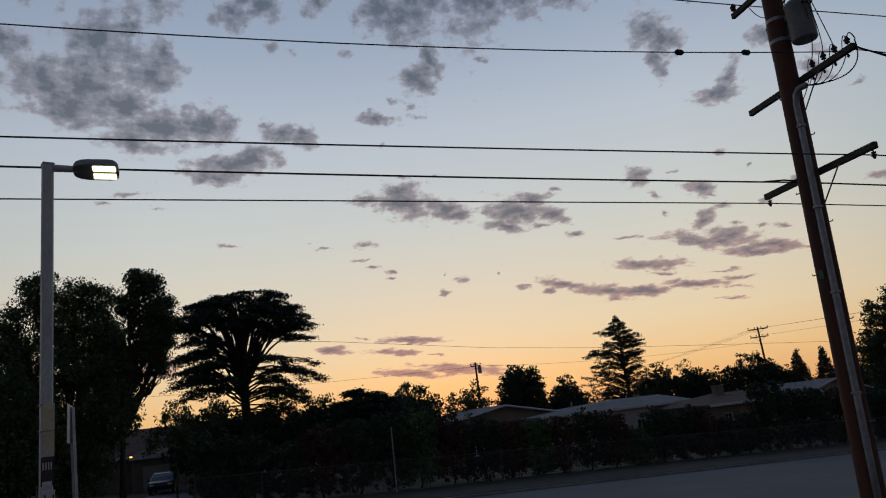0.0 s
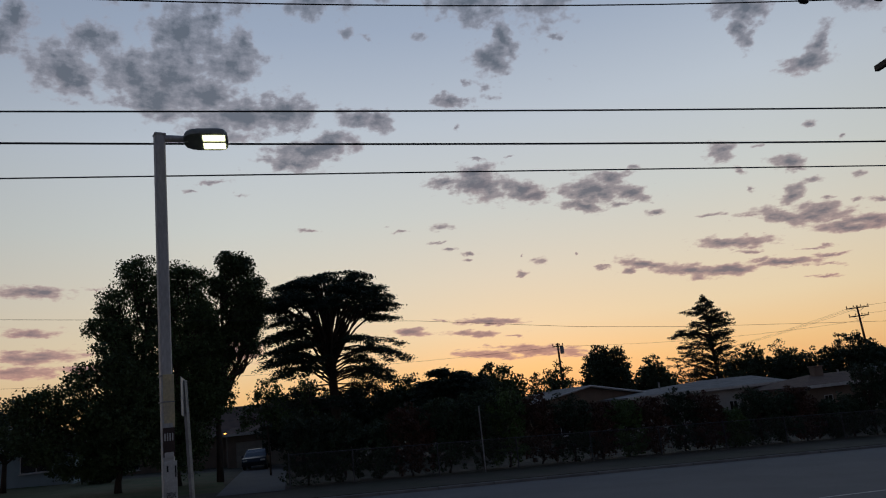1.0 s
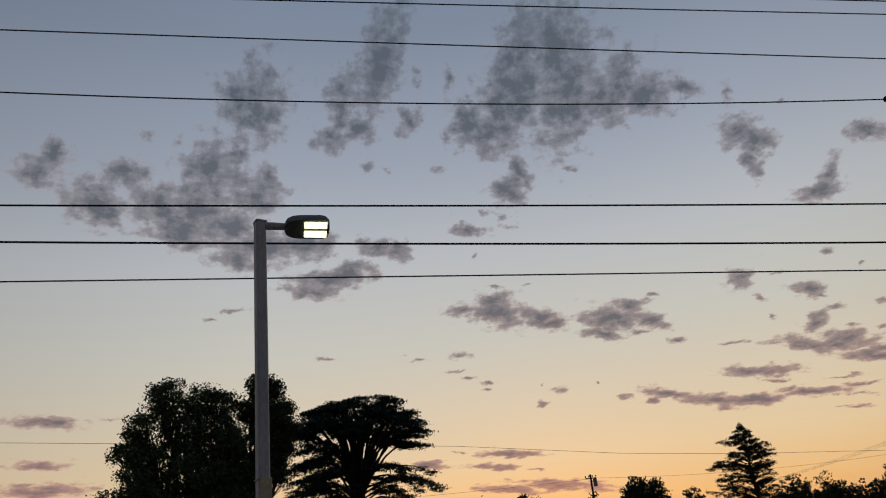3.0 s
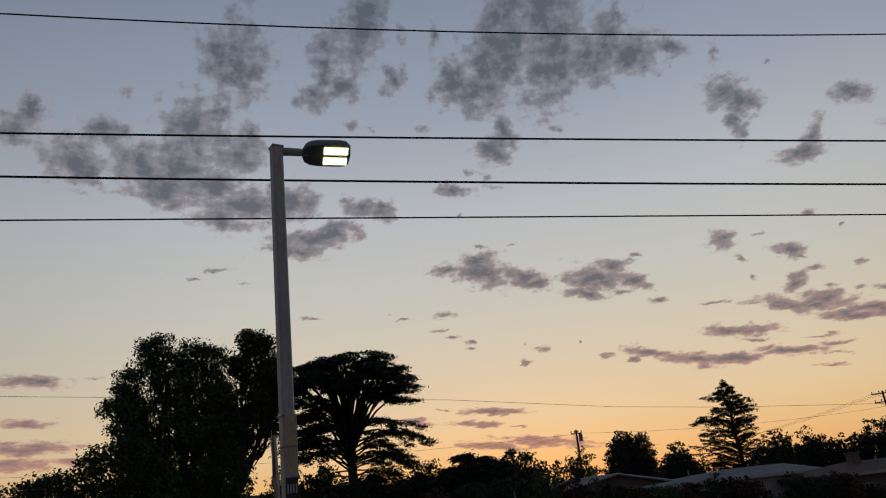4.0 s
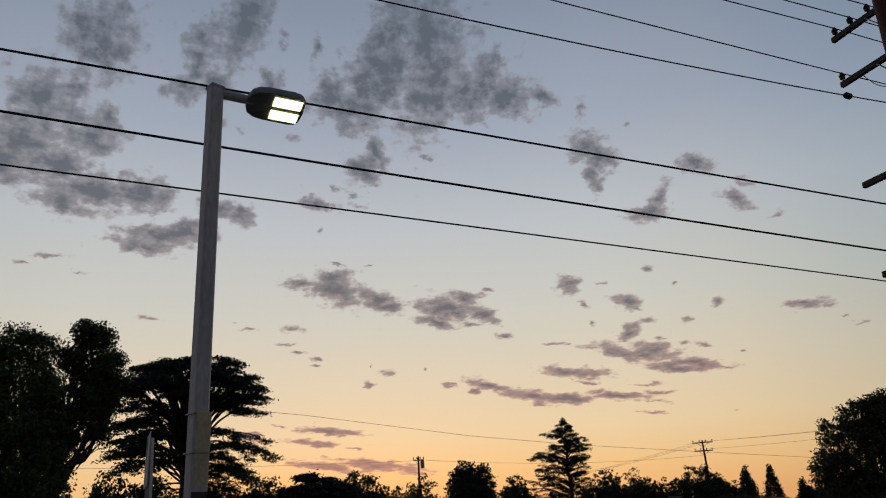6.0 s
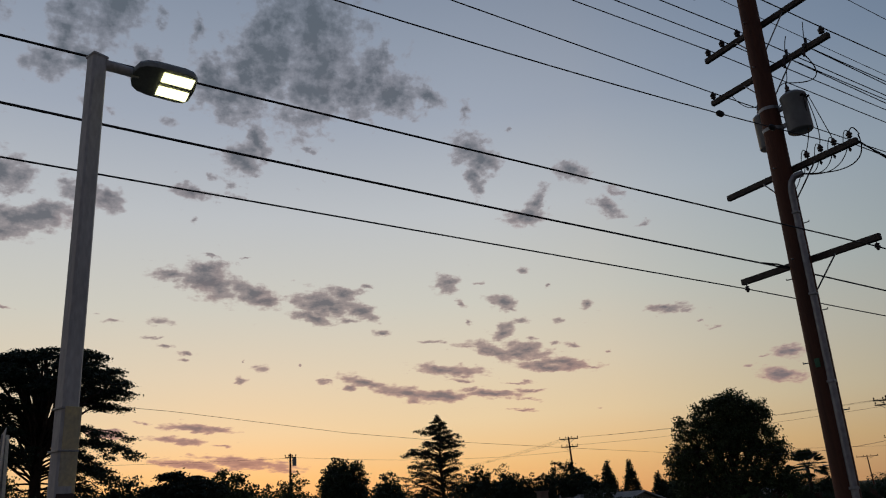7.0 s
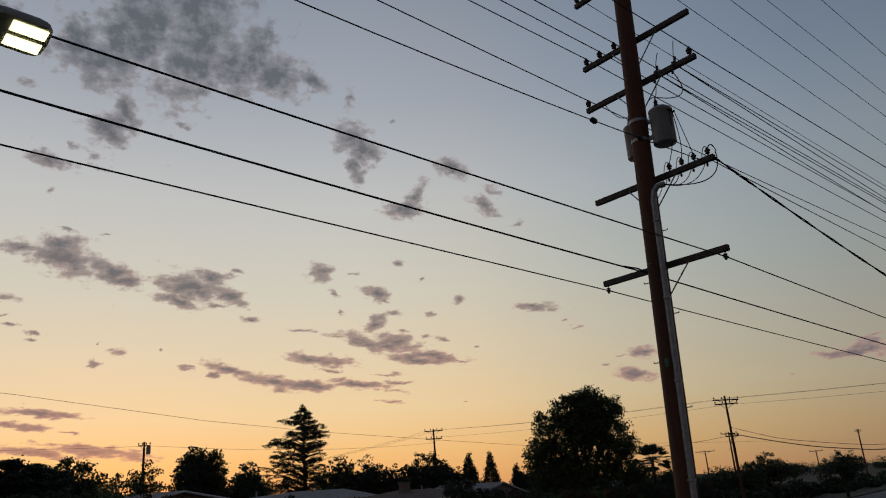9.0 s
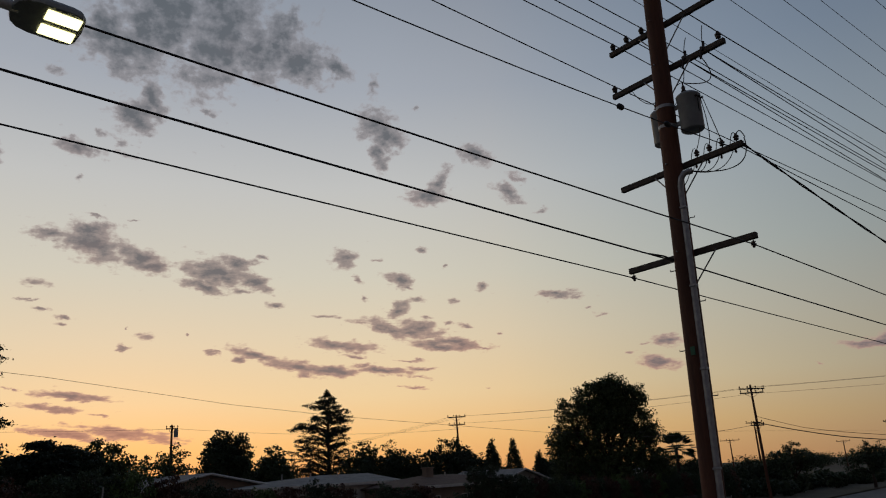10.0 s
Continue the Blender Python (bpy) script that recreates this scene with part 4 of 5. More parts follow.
def old_cedar(x, y, turn_to):
    """A spreading old cedar: a short trunk that forks into rising limbs, a broad flat dome of sprays, hanging skirts below."""
    rng = np.random.default_rng(21)
    t = tagged(empty("cedar_tree", (x, y, ground_z(x) - 0.03), -turn_to), "old spreading cedar with a broad flat dark dome", "tree")
    wood, sprays = Build(), []
    wood.tube([(0, 0, 0), (0.12, 0, 3.0), (0.05, 0, 6.0), (0.15, 0, 8.2), (0.1, 0, 10.2), (0.2, 0, 12.2)], [0.46, 0.36, 0.3, 0.24, 0.15, 0.05], 10)

    def reach(ang):
        c = math.cos(ang)
        return (6.2 if c > 0 else 5.3) * abs(c) + 5.0 * (1 - abs(c))

    def branch(z0, ang, length, rise, fall, r0, sprays_from, density, width):
        """One limb from the trunk, rising and then arching over, with flat sprays along its outer part."""
        P, sway = [], rng.normal() * 0.15
        for i in range(9):
            u = i / 8
            a = ang + sway * u
            P.append((math.cos(a) * length * u + rng.normal() * 0.05, math.sin(a) * length * u + rng.normal() * 0.05, z0 + rise * math.sin(min(1.0, u * 1.25) * math.pi / 2) - fall * max(0.0, u - 0.35) ** 1.6 + rng.normal() * 0.05))
        wood.tube([Vector(p) for p in P], [r0 * (1 - 0.9 * i / 8) + 0.012 for i in range(9)], 5)
        P = np.array(P)
        for _ in range(int(density * length)):
            u = rng.uniform(sprays_from, 1.0)
            c = np.array([np.interp(u, np.linspace(0, 1, 9), P[:, k]) for k in range(3)])
            w = rng.normal() * width * (1.1 - 0.7 * u)
            side = np.array((-math.sin(ang), math.cos(ang), 0.0))
            tip = c + side * w + np.array((0, 0, -0.1 * abs(w) + rng.normal() * 0.06))
            if abs(w) > 0.35:
                wood.tube([Vector(c), Vector((c + tip) / 2 + np.array((0, 0, 0.05))), Vector(tip)], [0.022, 0.016, 0.008], 4)
            out = np.array((math.cos(ang), math.sin(ang), 0.0)) * 0.5 + side * 0.5 * np.sign(w)
            m = 34
            f = rng.uniform(-0.4, 1.0, m)[:, None]
            sprays.append(tip + out * f * 0.75 + rng.normal(size=(m, 3)) * np.array((0.17, 0.17, 0.05)) - np.array((0, 0, 0.16)) * f * f)

    for k in range(64):                      # the dome
        ang = 2 * math.pi * (k + rng.uniform(0, 1)) / 64 * 5 % (2 * math.pi)
        full = reach(ang)
        length = full * rng.uniform(0.35, 1.06)
        share = length / full
        top = 13.2 - 2.3 * share ** 2.1 + rng.normal() * 0.28 - 0.6 * share * max(0.0, math.cos(ang))
        z0 = rng.uniform(6.0, 8.6) if share > 0.5 else rng.uniform(8.8, 11.2)
        branch(z0, ang, length, top - z0 + 0.35, 0.9 if share > 0.8 else 0.5, 0.09, 0.56, 5.6, 0.62)
    for k in range(34):                      # the fuller side
        ang = math.pi + rng.uniform(-1.2, 1.2)
        z0 = rng.uniform(5.4, 9.4)
        branch(z0, ang, reach(ang) * rng.uniform(0.6, 1.05), rng.uniform(0.6, 2.2), rng.uniform(0.8, 2.4), 0.06, 0.42, 4.0, 0.5)
    for k in range(16):                      # loose sprigs that stand above the dome
        ang, u = rng.uniform(0, 2 * math.pi), rng.uniform(0.1, 0.75)
        branch(11.6 - 1.2 * u, ang, reach(ang) * u, 1.9 - 0.5 * u, 0.1, 0.04, 0.6, 2.6, 0.25)
    for k in range(20):                      # the open side, hanging low
        ang = rng.uniform(-0.9, 0.9)
        z0 = rng.uniform(5.6, 8.2)
        branch(z0, ang, reach(ang) * rng.uniform(0.5, 1.0), rng.uniform(0.3, 1.3), rng.uniform(1.8, 3.4), 0.06, 0.35, 3.4, 0.45)
    for k in range(18):
        ang = rng.uniform(0, 2 * math.pi)
        branch(rng.uniform(3.8, 5.6), ang, rng.uniform(2.5, 4.6), rng.uniform(-0.2, 0.5), rng.uniform(0.8, 2.0), 0.05, 0.4, 3.0, 0.45)
    part("trunk", wood, M_BARK, t, smooth=True)
    part("crown", cards(rng, np.concatenate(sprays), 0.085, 0.5, 2.4), M_NEEDLE, t)["kind"] = "stuff"
    return t


# the big pair of broad-leaved trees and the scrub below them
broadleaf("broadleaf_tree", -1.6, 46, [(-2.98, 0, 10.29, 0.95, 1.14, 0.95), (-1.65, 0.3, 11.8, 1.14, 1.23, 1.33), (0.2, 0.2, 11.6, 1.04, 1.23, 1.04), (1.34, 0.5, 11.29, 0.95, 1.14, 1.04), (-0.62, 0.4, 9.99, 1.42, 1.52, 1.33), (1.44, 0, 9.48, 1.23, 1.42, 1.33), (-2.46, 0, 8.47, 1.23, 1.33, 1.23), (0.0, 0, 7.66, 2.09, 1.9, 1.52), (1.95, 0.4, 7.05, 1.23, 1.42, 1.61), (-2.06, 0, 6.25, 1.61, 1.52, 1.33), (0.82, 0.4, 4.94, 2.28, 1.9, 1.9), (2.26, 0.3, 4.64, 1.23, 1.52, 1.52), (0.41, 0, 2.42, 1.8, 1.9, 1.71), (-1.65, 0, 3.63, 2.66, 2.09, 1.9), (-3.49, 0, 8.97, 0.85, 0.95, 0.76), (1.94, 0.4, 9.26, 0.85, 0.95, 0.85)], 11, 0.105, 80000, M_LEAF, "tall dense broad-leaved tree against the dusk", 0.4, 0.6, 0.46)
broadleaf("broadleaf_tree", 0.9, 46.6, [(0.0, 0.3, 8.19, 0.84, 0.93, 1.21), (-0.21, 0.3, 6.39, 0.93, 0.93, 1.12), (0.86, 0, 12.58, 0.74, 0.93, 0.84), (1.72, 0, 12.28, 0.65, 0.84, 0.84), (0.54, 0, 11.18, 0.74, 1.02, 1.02), (1.94, 0, 10.98, 0.93, 1.02, 0.84), (2.48, 0.2, 11.29, 0.47, 0.56, 0.56), (1.29, 0, 9.69, 1.02, 1.02, 0.93), (2.15, 0, 9.19, 0.74, 0.74, 1.02), (0.97, 0, 8.39, 0.65, 0.65, 0.65), (2.26, 0, 7.59, 0.37, 0.37, 0.84), (1.72, 0.2, 7.99, 0.65, 0.65, 0.93), (0.64, 0.3, 7.19, 0.65, 0.65, 0.93), (2.69, 0, 10.23, 0.56, 0.65, 0.56), (2.5, 0, 9.26, 0.56, 0.56, 0.65)], 12, 0.1, 30000, M_LEAF, "slender broad-leaved tree with a bent bare limb", 0.17, -1.6, 0.38)
bent_limb = Build().tube([(0.0, 0, 5.2), (0.5, 0, 5.75), (1.0, 0, 5.95), (1.45, 0, 6.1), (1.7, 0, 6.5), (1.78, 0, 7.2), (2.0, 0, 7.9)], [0.14, 0.13, 0.12, 0.11, 0.09, 0.07, 0.03], 7)
tagged(part("bare_limb", bent_limb, M_BARK, bpy.data.objects["broadleaf_tree.001"], "bent bare limb", smooth=True))
broadleaf("scrub_tree", -4.2, 44, [(-0.5, 0, 6.9, 1.0, 1.0, 0.9), (-1.7, 0, 5.9, 1.0, 1.0, 0.8), (-3.3, 0, 5.0, 1.1, 1.0, 0.7), (-4.6, 0, 4.8, 0.9, 0.9, 0.7), (0.4, 0, 5.4, 1.7, 1.5, 1.5), (-1.6, 0, 4.1, 2.0, 1.6, 1.3), (-3.8, 0, 3.4, 1.6, 1.4, 1.3), (0.6, 0, 3.2, 2.4, 2.0, 2.2), (-1.6, 0, 2.2, 2.4, 1.6, 1.4)], 13, 0.105, 40000, M_LEAF, "straggly low tree with loose twigs at the lawn", 0.16, 0.4, 0.42)
broadleaf("scrub_tree", -11.5, 54, [(0, 0, 3.6, 1.9, 2, 1.7), (2.0, 0, 2.9, 1.7, 1.6, 1.6), (-1.5, 0, 4.2, 1.2, 1.2, 1.0)], 14, 0.14, 9000, M_LEAF_DARK, "dark rounded tree beside the pale house", 0.15, 0.4, 0.4)
broadleaf("round_shrub", -6.4, 57.0, [(0, 0, 0.9, 1.9, 1.3, 0.9)], 15, 0.1, 7000, M_LEAF_DARK, "clipped round shrub on the lawn before the house", 0.08, 0.1, 0.2, "shrub")
broadleaf("young_tree", 3.9, 49, [(0, 0, 4.6, 1.2, 1.0, 1.5), (0.7, 0, 3.6, 0.9, 0.8, 1.0), (-1.1, 0, 3.6, 0.8, 0.8, 1.0)], 16, 0.11, 2600, M_LEAF_LIGHT, "thin young tree with see-through leaves", 0.05, 0.2, 0.42)
broadleaf("young_tree", 6.2, 47, [(0, 0, 5.0, 0.5, 0.5, 1.6), (0.1, 0, 3.2, 0.6, 0.5, 0.9)], 17, 0.1, 700, M_LEAF, "thin bare sapling before the cedar", 0.05, -0.3, 0.3)
old_cedar(8.7, 53.0, 9.0)
layered("cedar_tree", 16.2, 50, 5.6, [(2.0, 2.6, 2.2), (3.4, 2.8, 2.6), (4.8, 2.7, 2.9), (5.6, 2.0, 3.3), (5.9, 1.4, 1.8)], 22, M_NEEDLE, "low flat-topped cedar at the edge of the hedge", 0.18, 0.11, 70, 90, 0.12, 0.14, 18.0, 1.3)
layered("fir_tree", 64.9, 84.6, 16.2, [(4.6, 6.2, 3.6), (7.0, 6.6, 3.4), (8.6, 6.6, 3.0), (10.2, 5.2, 3.0), (11.8, 5.2, 3.4), (13.2, 4.9, 3.3), (14.2, 4.0, 2.4), (15.1, 2.7, 1.6), (15.8, 1.0, 0.8), (16.3, 0.3, 0.3)], 23, M_NEEDLE, "tall dark fir with level feathery tiers", 0.3, 0.1, 210, 30, 0.24, 0.02, 37.0)


def pointed(name, x, y, h, w, seed):
    """A narrow cypress: a dense pointed cone of small leaf clumps round a straight stem."""
    rng = np.random.default_rng(seed)
    t = tagged(empty(name, (x, y, ground_z(x) - 0.03)), "narrow pointed cypress in the far row", "tree", "cypresses")
    part("trunk", Build().tube([(0, 0, 0), (0.03, 0, h * 0.5), (0, 0, h * 0.97)], [0.16, 0.1, 0.02], 8), M_BARK, t, smooth=True)
    n = 900
    u = 1 - rng.uniform(0, 1, n) ** 0.6
    a = rng.uniform(0, 2 * math.pi, n)
    r = w * 0.5 * np.minimum(1.0, (1.02 - u) * 1.7) * rng.uniform(0.2, 1.1, n) ** 0.5
    c = np.stack([np.cos(a) * r, np.sin(a) * r, h * (0.06 + 0.95 * u)], 1)
    c = np.repeat(c, 9, 0) + rng.normal(size=(n * 9, 3)) * np.array((0.13, 0.13, 0.2))
    part("crown", cards(rng, c, 0.17), M_LEAF_DARK, t)["kind"] = "stuff"
    return t


def row_tree(az, dist, top, width, seed, mat=None, leaf=0.17, count=15000, name="broadleaf_tree", label="dark leafy tree behind the houses", shape=1.0):
    """A tree of the far row: place from the bearing and distance, size from its top height and width."""
    x, y = dist * math.sin(radians(az)), dist * math.cos(radians(az))
    h = top - ground_z(x)
    w = width * 0.56
    rng = np.random.default_rng(seed)
    blobs = [(0, 0, h * 0.55, w * 0.8, w * 0.8, h * 0.32)]
    for k in range(5):
        a = 2 * math.pi * (k + rng.uniform(0, 0.6)) / 5
        zz = h * rng.uniform(0.42, 0.7)
        blobs.append((math.cos(a) * w * 0.5, math.sin(a) * w * 0.5, zz, w * 0.5, w * 0.5, h * 0.24))
    blobs.append((w * rng.uniform(-0.25, 0.25), 0, h * 0.8, w * 0.55 * shape, w * 0.5, h * 0.2))
    return broadleaf(name, x, y, blobs, seed, leaf, count, mat or M_LEAF_DARK, label, 0.02 * h + 0.06, 0.5, 0.5, turn_to=az)


row_tree(7.0, 62, 6.0, 6.5, 31)
row_tree(12.5, 62, 4.6, 6.0, 32)
row_tree(10.2, 60, 5.0, 5.0, 49)
row_tree(8.4, 57, 4.6, 4.6, 53)
row_tree(5.4, 82, 6.4, 4.5, 54)
row_tree(14.6, 58, 5.3, 6.0, 50)
row_tree(17.4, 60, 5.0, 5.5, 51)
row_tree(19.6, 62, 4.9, 4.5, 52)
row_tree(21.8, 66, 6.6, 5.4, 33, M_LEAF, count=10000)
row_tree(25.6, 76, 6.4, 5.0, 34, M_LEAF, count=4200, label="thin leafy tree with gaps against the sunset")
row_tree(29.6, 78, 7.8, 5.2, 35, count=19000)
row_tree(33.2, 82, 5.9, 4.6, 36)
row_tree(39.6, 92, 6.6, 6.5, 37)
row_tree(42.3, 96, 6.5, 6.0, 38)
row_tree(45.6, 98, 6.7, 9.0, 39, count=19000)
row_tree(47.6, 100, 5.6, 6.0, 40)
row_tree(54.0, 104, 4.6, 6.0, 41)
row_tree(57.5, 110, 3.6, 9.0, 42)
row_tree(63.2, 95, 2.6, 5.0, 43)
row_tree(67.0, 115, 1.9, 8.0, 44)
row_tree(70.0, 112, 4.2, 7.0, 45, count=6000, label="rounded dark tree far down the street")
row_tree(74.7, 118, 3.9, 6.4, 46, count=5000)
row_tree(80.5, 112, 2.4, 6.0, 47)
row_tree(18.2, 74, 4.2, 6.0, 48)
for k, (az, dist, top, w) in enumerate(((49.1, 95, 6.0, 3.0), (50.7, 97, 5.9, 3.0), (54.2, 92, 5.9, 2.2), (55.4, 96, 5.2, 2.6), (52.6, 99, 4.4, 2.8))):
    x, y = dist * math.sin(radians(az)), dist * math.cos(radians(az))
    h = top - ground_z(x)
    pointed("cypress", x, y, h, w, 60 + k)
broadleaf("broadleaf_tree", 66.2, 43.0, [(1.08, 0, 11.87, 1.96, 2.06, 1.75), (-1.3, 0, 11.24, 1.85, 2.06, 1.65), (-3.24, 0, 9.75, 1.65, 1.85, 1.65), (2.59, 0, 11.02, 1.54, 1.85, 1.54), (0.0, 0, 9.12, 2.47, 2.47, 1.85), (-4.21, 0, 7.63, 1.54, 1.85, 1.34), (3.13, 0, 8.9, 1.44, 1.65, 1.44), (-1.94, 0, 7.0, 2.47, 2.27, 1.75), (2.59, 0, 6.57, 2.27, 2.06, 1.85), (-3.89, 0, 5.09, 1.85, 1.85, 1.54), (0.43, 0, 4.88, 3.09, 2.47, 1.85), (4.1, 0, 4.45, 2.06, 2.06, 1.65), (0.0, 0, 1.91, 3.71, 2.68, 1.65), (-4.97, 0, 6.78, 1.13, 1.44, 1.24), (4.21, 0, 7.42, 1.24, 1.44, 1.24), (4.97, 0, 4.45, 1.24, 1.44, 1.24), (0.22, 0, 11.98, 1.65, 1.65, 1.13), (0.54, 0, 9.54, 2.68, 2.27, 1.65), (3.2, 0, 11.2, 1.0, 1.2, 0.9)], 71, 0.15, 60000, M_LEAF, "large full-crowned tree beside the street", 0.38, 0.5, 0.55, turn_to=59.0)

# a fan palm beside it
px, py = 84.9, 44.8
palm = tagged(empty("fan_palm", (px, py, ground_z(px))), "small fan palm with a ragged crown", "palm tree")
part("trunk", Build().tube([(0, 0, 0), (0.1, 0, 3.2), (0.05, 0, 6.1)], [0.26, 0.2, 0.2], 10), M_BARK, palm, smooth=True)
rng = np.random.default_rng(77)
for k in range(38):
    a, e = rng.uniform(0, 2 * math.pi), rng.uniform(-0.6, 1.35)
    d = Vector((math.cos(a) * math.cos(e), math.sin(a) * math.cos(e), math.sin(e)))
    b, s = Build(), d.cross(Vector((0, 0, 1))).normalized()
    o = Vector((0.05, 0, 6.1))
    b.tube([o, o + d * 1.1], 0.02, 4)
    for j in range(-5, 6):
        w = (d * math.cos(j * 0.2) + s * math.sin(j * 0.2)).normalized()
        tip = o + d * 1.1 + w * 1.3 + Vector((0, 0, -0.25))
        mid = o + d * 1.1 + w * 0.65
        b.add([o + d * 1.1, mid + s * 0.17, tip, mid - s * 0.17], [(0, 1, 2, 3)])
    part("frond", b, M_LEAF_DARK, palm)

# the hedge of mixed shrubs behind the fence
HEDGE = (("dark shrub", M_LEAF_DARK), ("dark shrub", M_LEAF_DARK), ("reddish shrub", M_LEAF_RED), ("dark shrub", M_LEAF_DARK), ("fresh green shrub", M_LEAF_LIGHT), ("dark shrub", M_LEAF_DARK), ("reddish shrub", M_LEAF_RED))
HX = (3, 4.75, 6.4, 8, 9.9, 12.3, 15.5, 17.4, 20, 22.2, 24.7, 26, 27.5, 28.0, 29.9, 30.4, 33, 35.6, 36.4, 37.6, 38.6, 40.6, 42.5, 46, 70, 90)
HZ = (2.8, 3.0, 2.7, 2.6, 3.0, 3.3, 3.2, 2.7, 2.3, 2.0, 2.5, 2.6, 2.2, 0.9, 0.9, 1.95, 1.85, 1.4, 0.3, 0.3, 2.4, 3.0, 2.3, 1.7, 1.2, 1.0)
for k in range(46):
    x = 4.6 + 1.75 * k
    top = (float(np.interp(x, HX, HZ)) + 0.1 - ground_z(x)) * 1.08
    kind, mat = HEDGE[(k * 5 + k // 3) % 7]
    rng = np.random.default_rng(100 + k)
    top *= rng.uniform(0.94, 1.05)
    blobs = [(0, 0, top * 0.5, 1.25, 1.0, top * 0.42), (0.5, 0.2, top * 0.62, 0.8, 0.8, top * 0.3), (-0.5, -0.1, top * 0.7, 0.7, 0.7, top * 0.24), (0.1, 0, top * 0.22, 1.3, 0.9, top * 0.22)]
    broadleaf("hedge_shrub", x + rng.uniform(-0.2, 0.2), FENCE_Y + 1.75 + rng.uniform(-0.15, 0.3), blobs, 200 + k, 0.085, 7000, mat, {"dark shrub": "dense dark green hedge shrub behind the fence", "reddish shrub": "reddish-brown hedge shrub behind the fence", "fresh green shrub": "fresher green hedge shrub behind the fence"}[kind], 0.06, 0.1, 0.22, "shrub", "hedge behind the fence")

# the far belt of gardens that closes the view
def belt(name, pts, height, seed, count, label):
    """A long uneven mass of far bushes and trees: one mesh of leaves and stems along a line."""
    rng = np.random.default_rng(seed)
    wood, cs = Build(), []
    (x0, y0), (x1, y1) = pts
    for k in range(count):
        t = rng.uniform()
        x, y = x0 + (x1 - x0) * t + rng.normal() * 2.0, y0 + (y1 - y0) * t + rng.normal() * 2.0
        h = height * rng.uniform(0.55, 1.15)
        g0 = ground_z(x)
        wood.tube([(x, y, g0 - 0.1), (x, y, g0 + h * 0.7)], [0.12, 0.04], 5)
        n = 420
        d = rng.normal(size=(n, 3))
        d /= np.linalg.norm(d, axis=1)[:, None]
        d *= (rng.uniform(0.1, 1, n) ** 0.5)[:, None]
        cs.append(np.array((x, y, g0 + h * 0.5)) + d * np.array((h * 0.75, h * 0.75, h * 0.5)))
    t = tagged(empty(name), label, "trees", kind="stuff")
    part("stems", wood, M_BARK, t)["kind"] = "stuff"
    part("leaves", cards(rng, np.concatenate(cs), 0.34), M_LEAF_DARK, t)["kind"] = "stuff"


belt("far_garden_trees", ((30, 92), (95, 84)), 4.3, 301, 46, "dark belt of garden trees behind the houses")
belt("far_garden_trees", ((92, 82), (170, 58)), 2.8, 302, 60, "dark belt of garden trees down the street")
belt("far_garden_trees", ((112, 38), (190, 36)), 2.0, 303, 40, "low dark bushes along the street's far end")
belt("far_garden_trees", ((-60, 92), (32, 92)), 4.6, 304, 60, "dark belt of garden trees behind the lawn")
belt("far_garden_trees", ((170, 120), (420, 70)), 5.0, 305, 80, "dark tree belt on the horizon")

belt("far_garden_trees", ((78, 41), (126, 41)), 2.1, 306, 44, "low dark garden bushes along the street")
belt("far_garden_trees", ((70, 62), (112, 56)), 2.7, 307, 40, "dark bushes between the far gardens")

# ---- houses ----


def panel(b, m, L, H, T, holes):
    """A wall of length L, height H and thickness T in the plane y = 0, with openings (x0, x1, z0, z1) through it."""
    xs = sorted({0, L, *[v for h in holes for v in h[:2]]})
    zs = sorted({0, H, *[v for h in holes for v in h[2:]]})
    for i in range(len(xs) - 1):
        for k in range(len(zs) - 1):
            cx, cz = (xs[i] + xs[i + 1]) / 2, (zs[k] + zs[k + 1]) / 2
            if any(h[0] < cx < h[1] and h[2] < cz < h[3] for h in holes):
                continue
            vs = [m @ Vector((x, y, z)) for x in (xs[i], xs[i + 1]) for y in (0, T) for z in (zs[k], zs[k + 1])]
            b.add(vs, [(0, 1, 3, 2), (4, 6, 7, 5), (0, 4, 5, 1), (2, 3, 7, 6), (0, 2, 6, 4), (1, 5, 7, 3)])


def window_in(parent, m, x0, x1, z0, z1, bars=1):
    w = part("window", Build().box(((x0 + x1) / 2, 0.1, (z0 + z1) / 2), (x1 - x0 - 0.1, 0.02, z1 - z0 - 0.1)), M_GLASS, parent, "dark window pane", at=m)
    b = Build()
    for c, s in ((((x0 + x1) / 2, 0.07, z0 + 0.03), (x1 - x0, 0.1, 0.06)), (((x0 + x1) / 2, 0.07, z1 - 0.03), (x1 - x0, 0.1, 0.06)), ((x0 + 0.03, 0.07, (z0 + z1) / 2), (0.06, 0.1, z1 - z0)), ((x1 - 0.03, 0.07, (z0 + z1) / 2), (0.06, 0.1, z1 - z0))):
        b.box(c, s)
    for k in range(bars):
        b.box((x0 + (x1 - x0) * (k + 1) / (bars + 1), 0.075, (z0 + z1) / 2), (0.045, 0.07, z1 - z0 - 0.1))
    part("window_frame", b, M_TRIM, w)
    part("window_sill", Build().box(((x0 + x1) / 2, -0.03, z0 - 0.03), (x1 - x0 + 0.16, 0.16, 0.05), None, 0.01), M_TRIM, w)


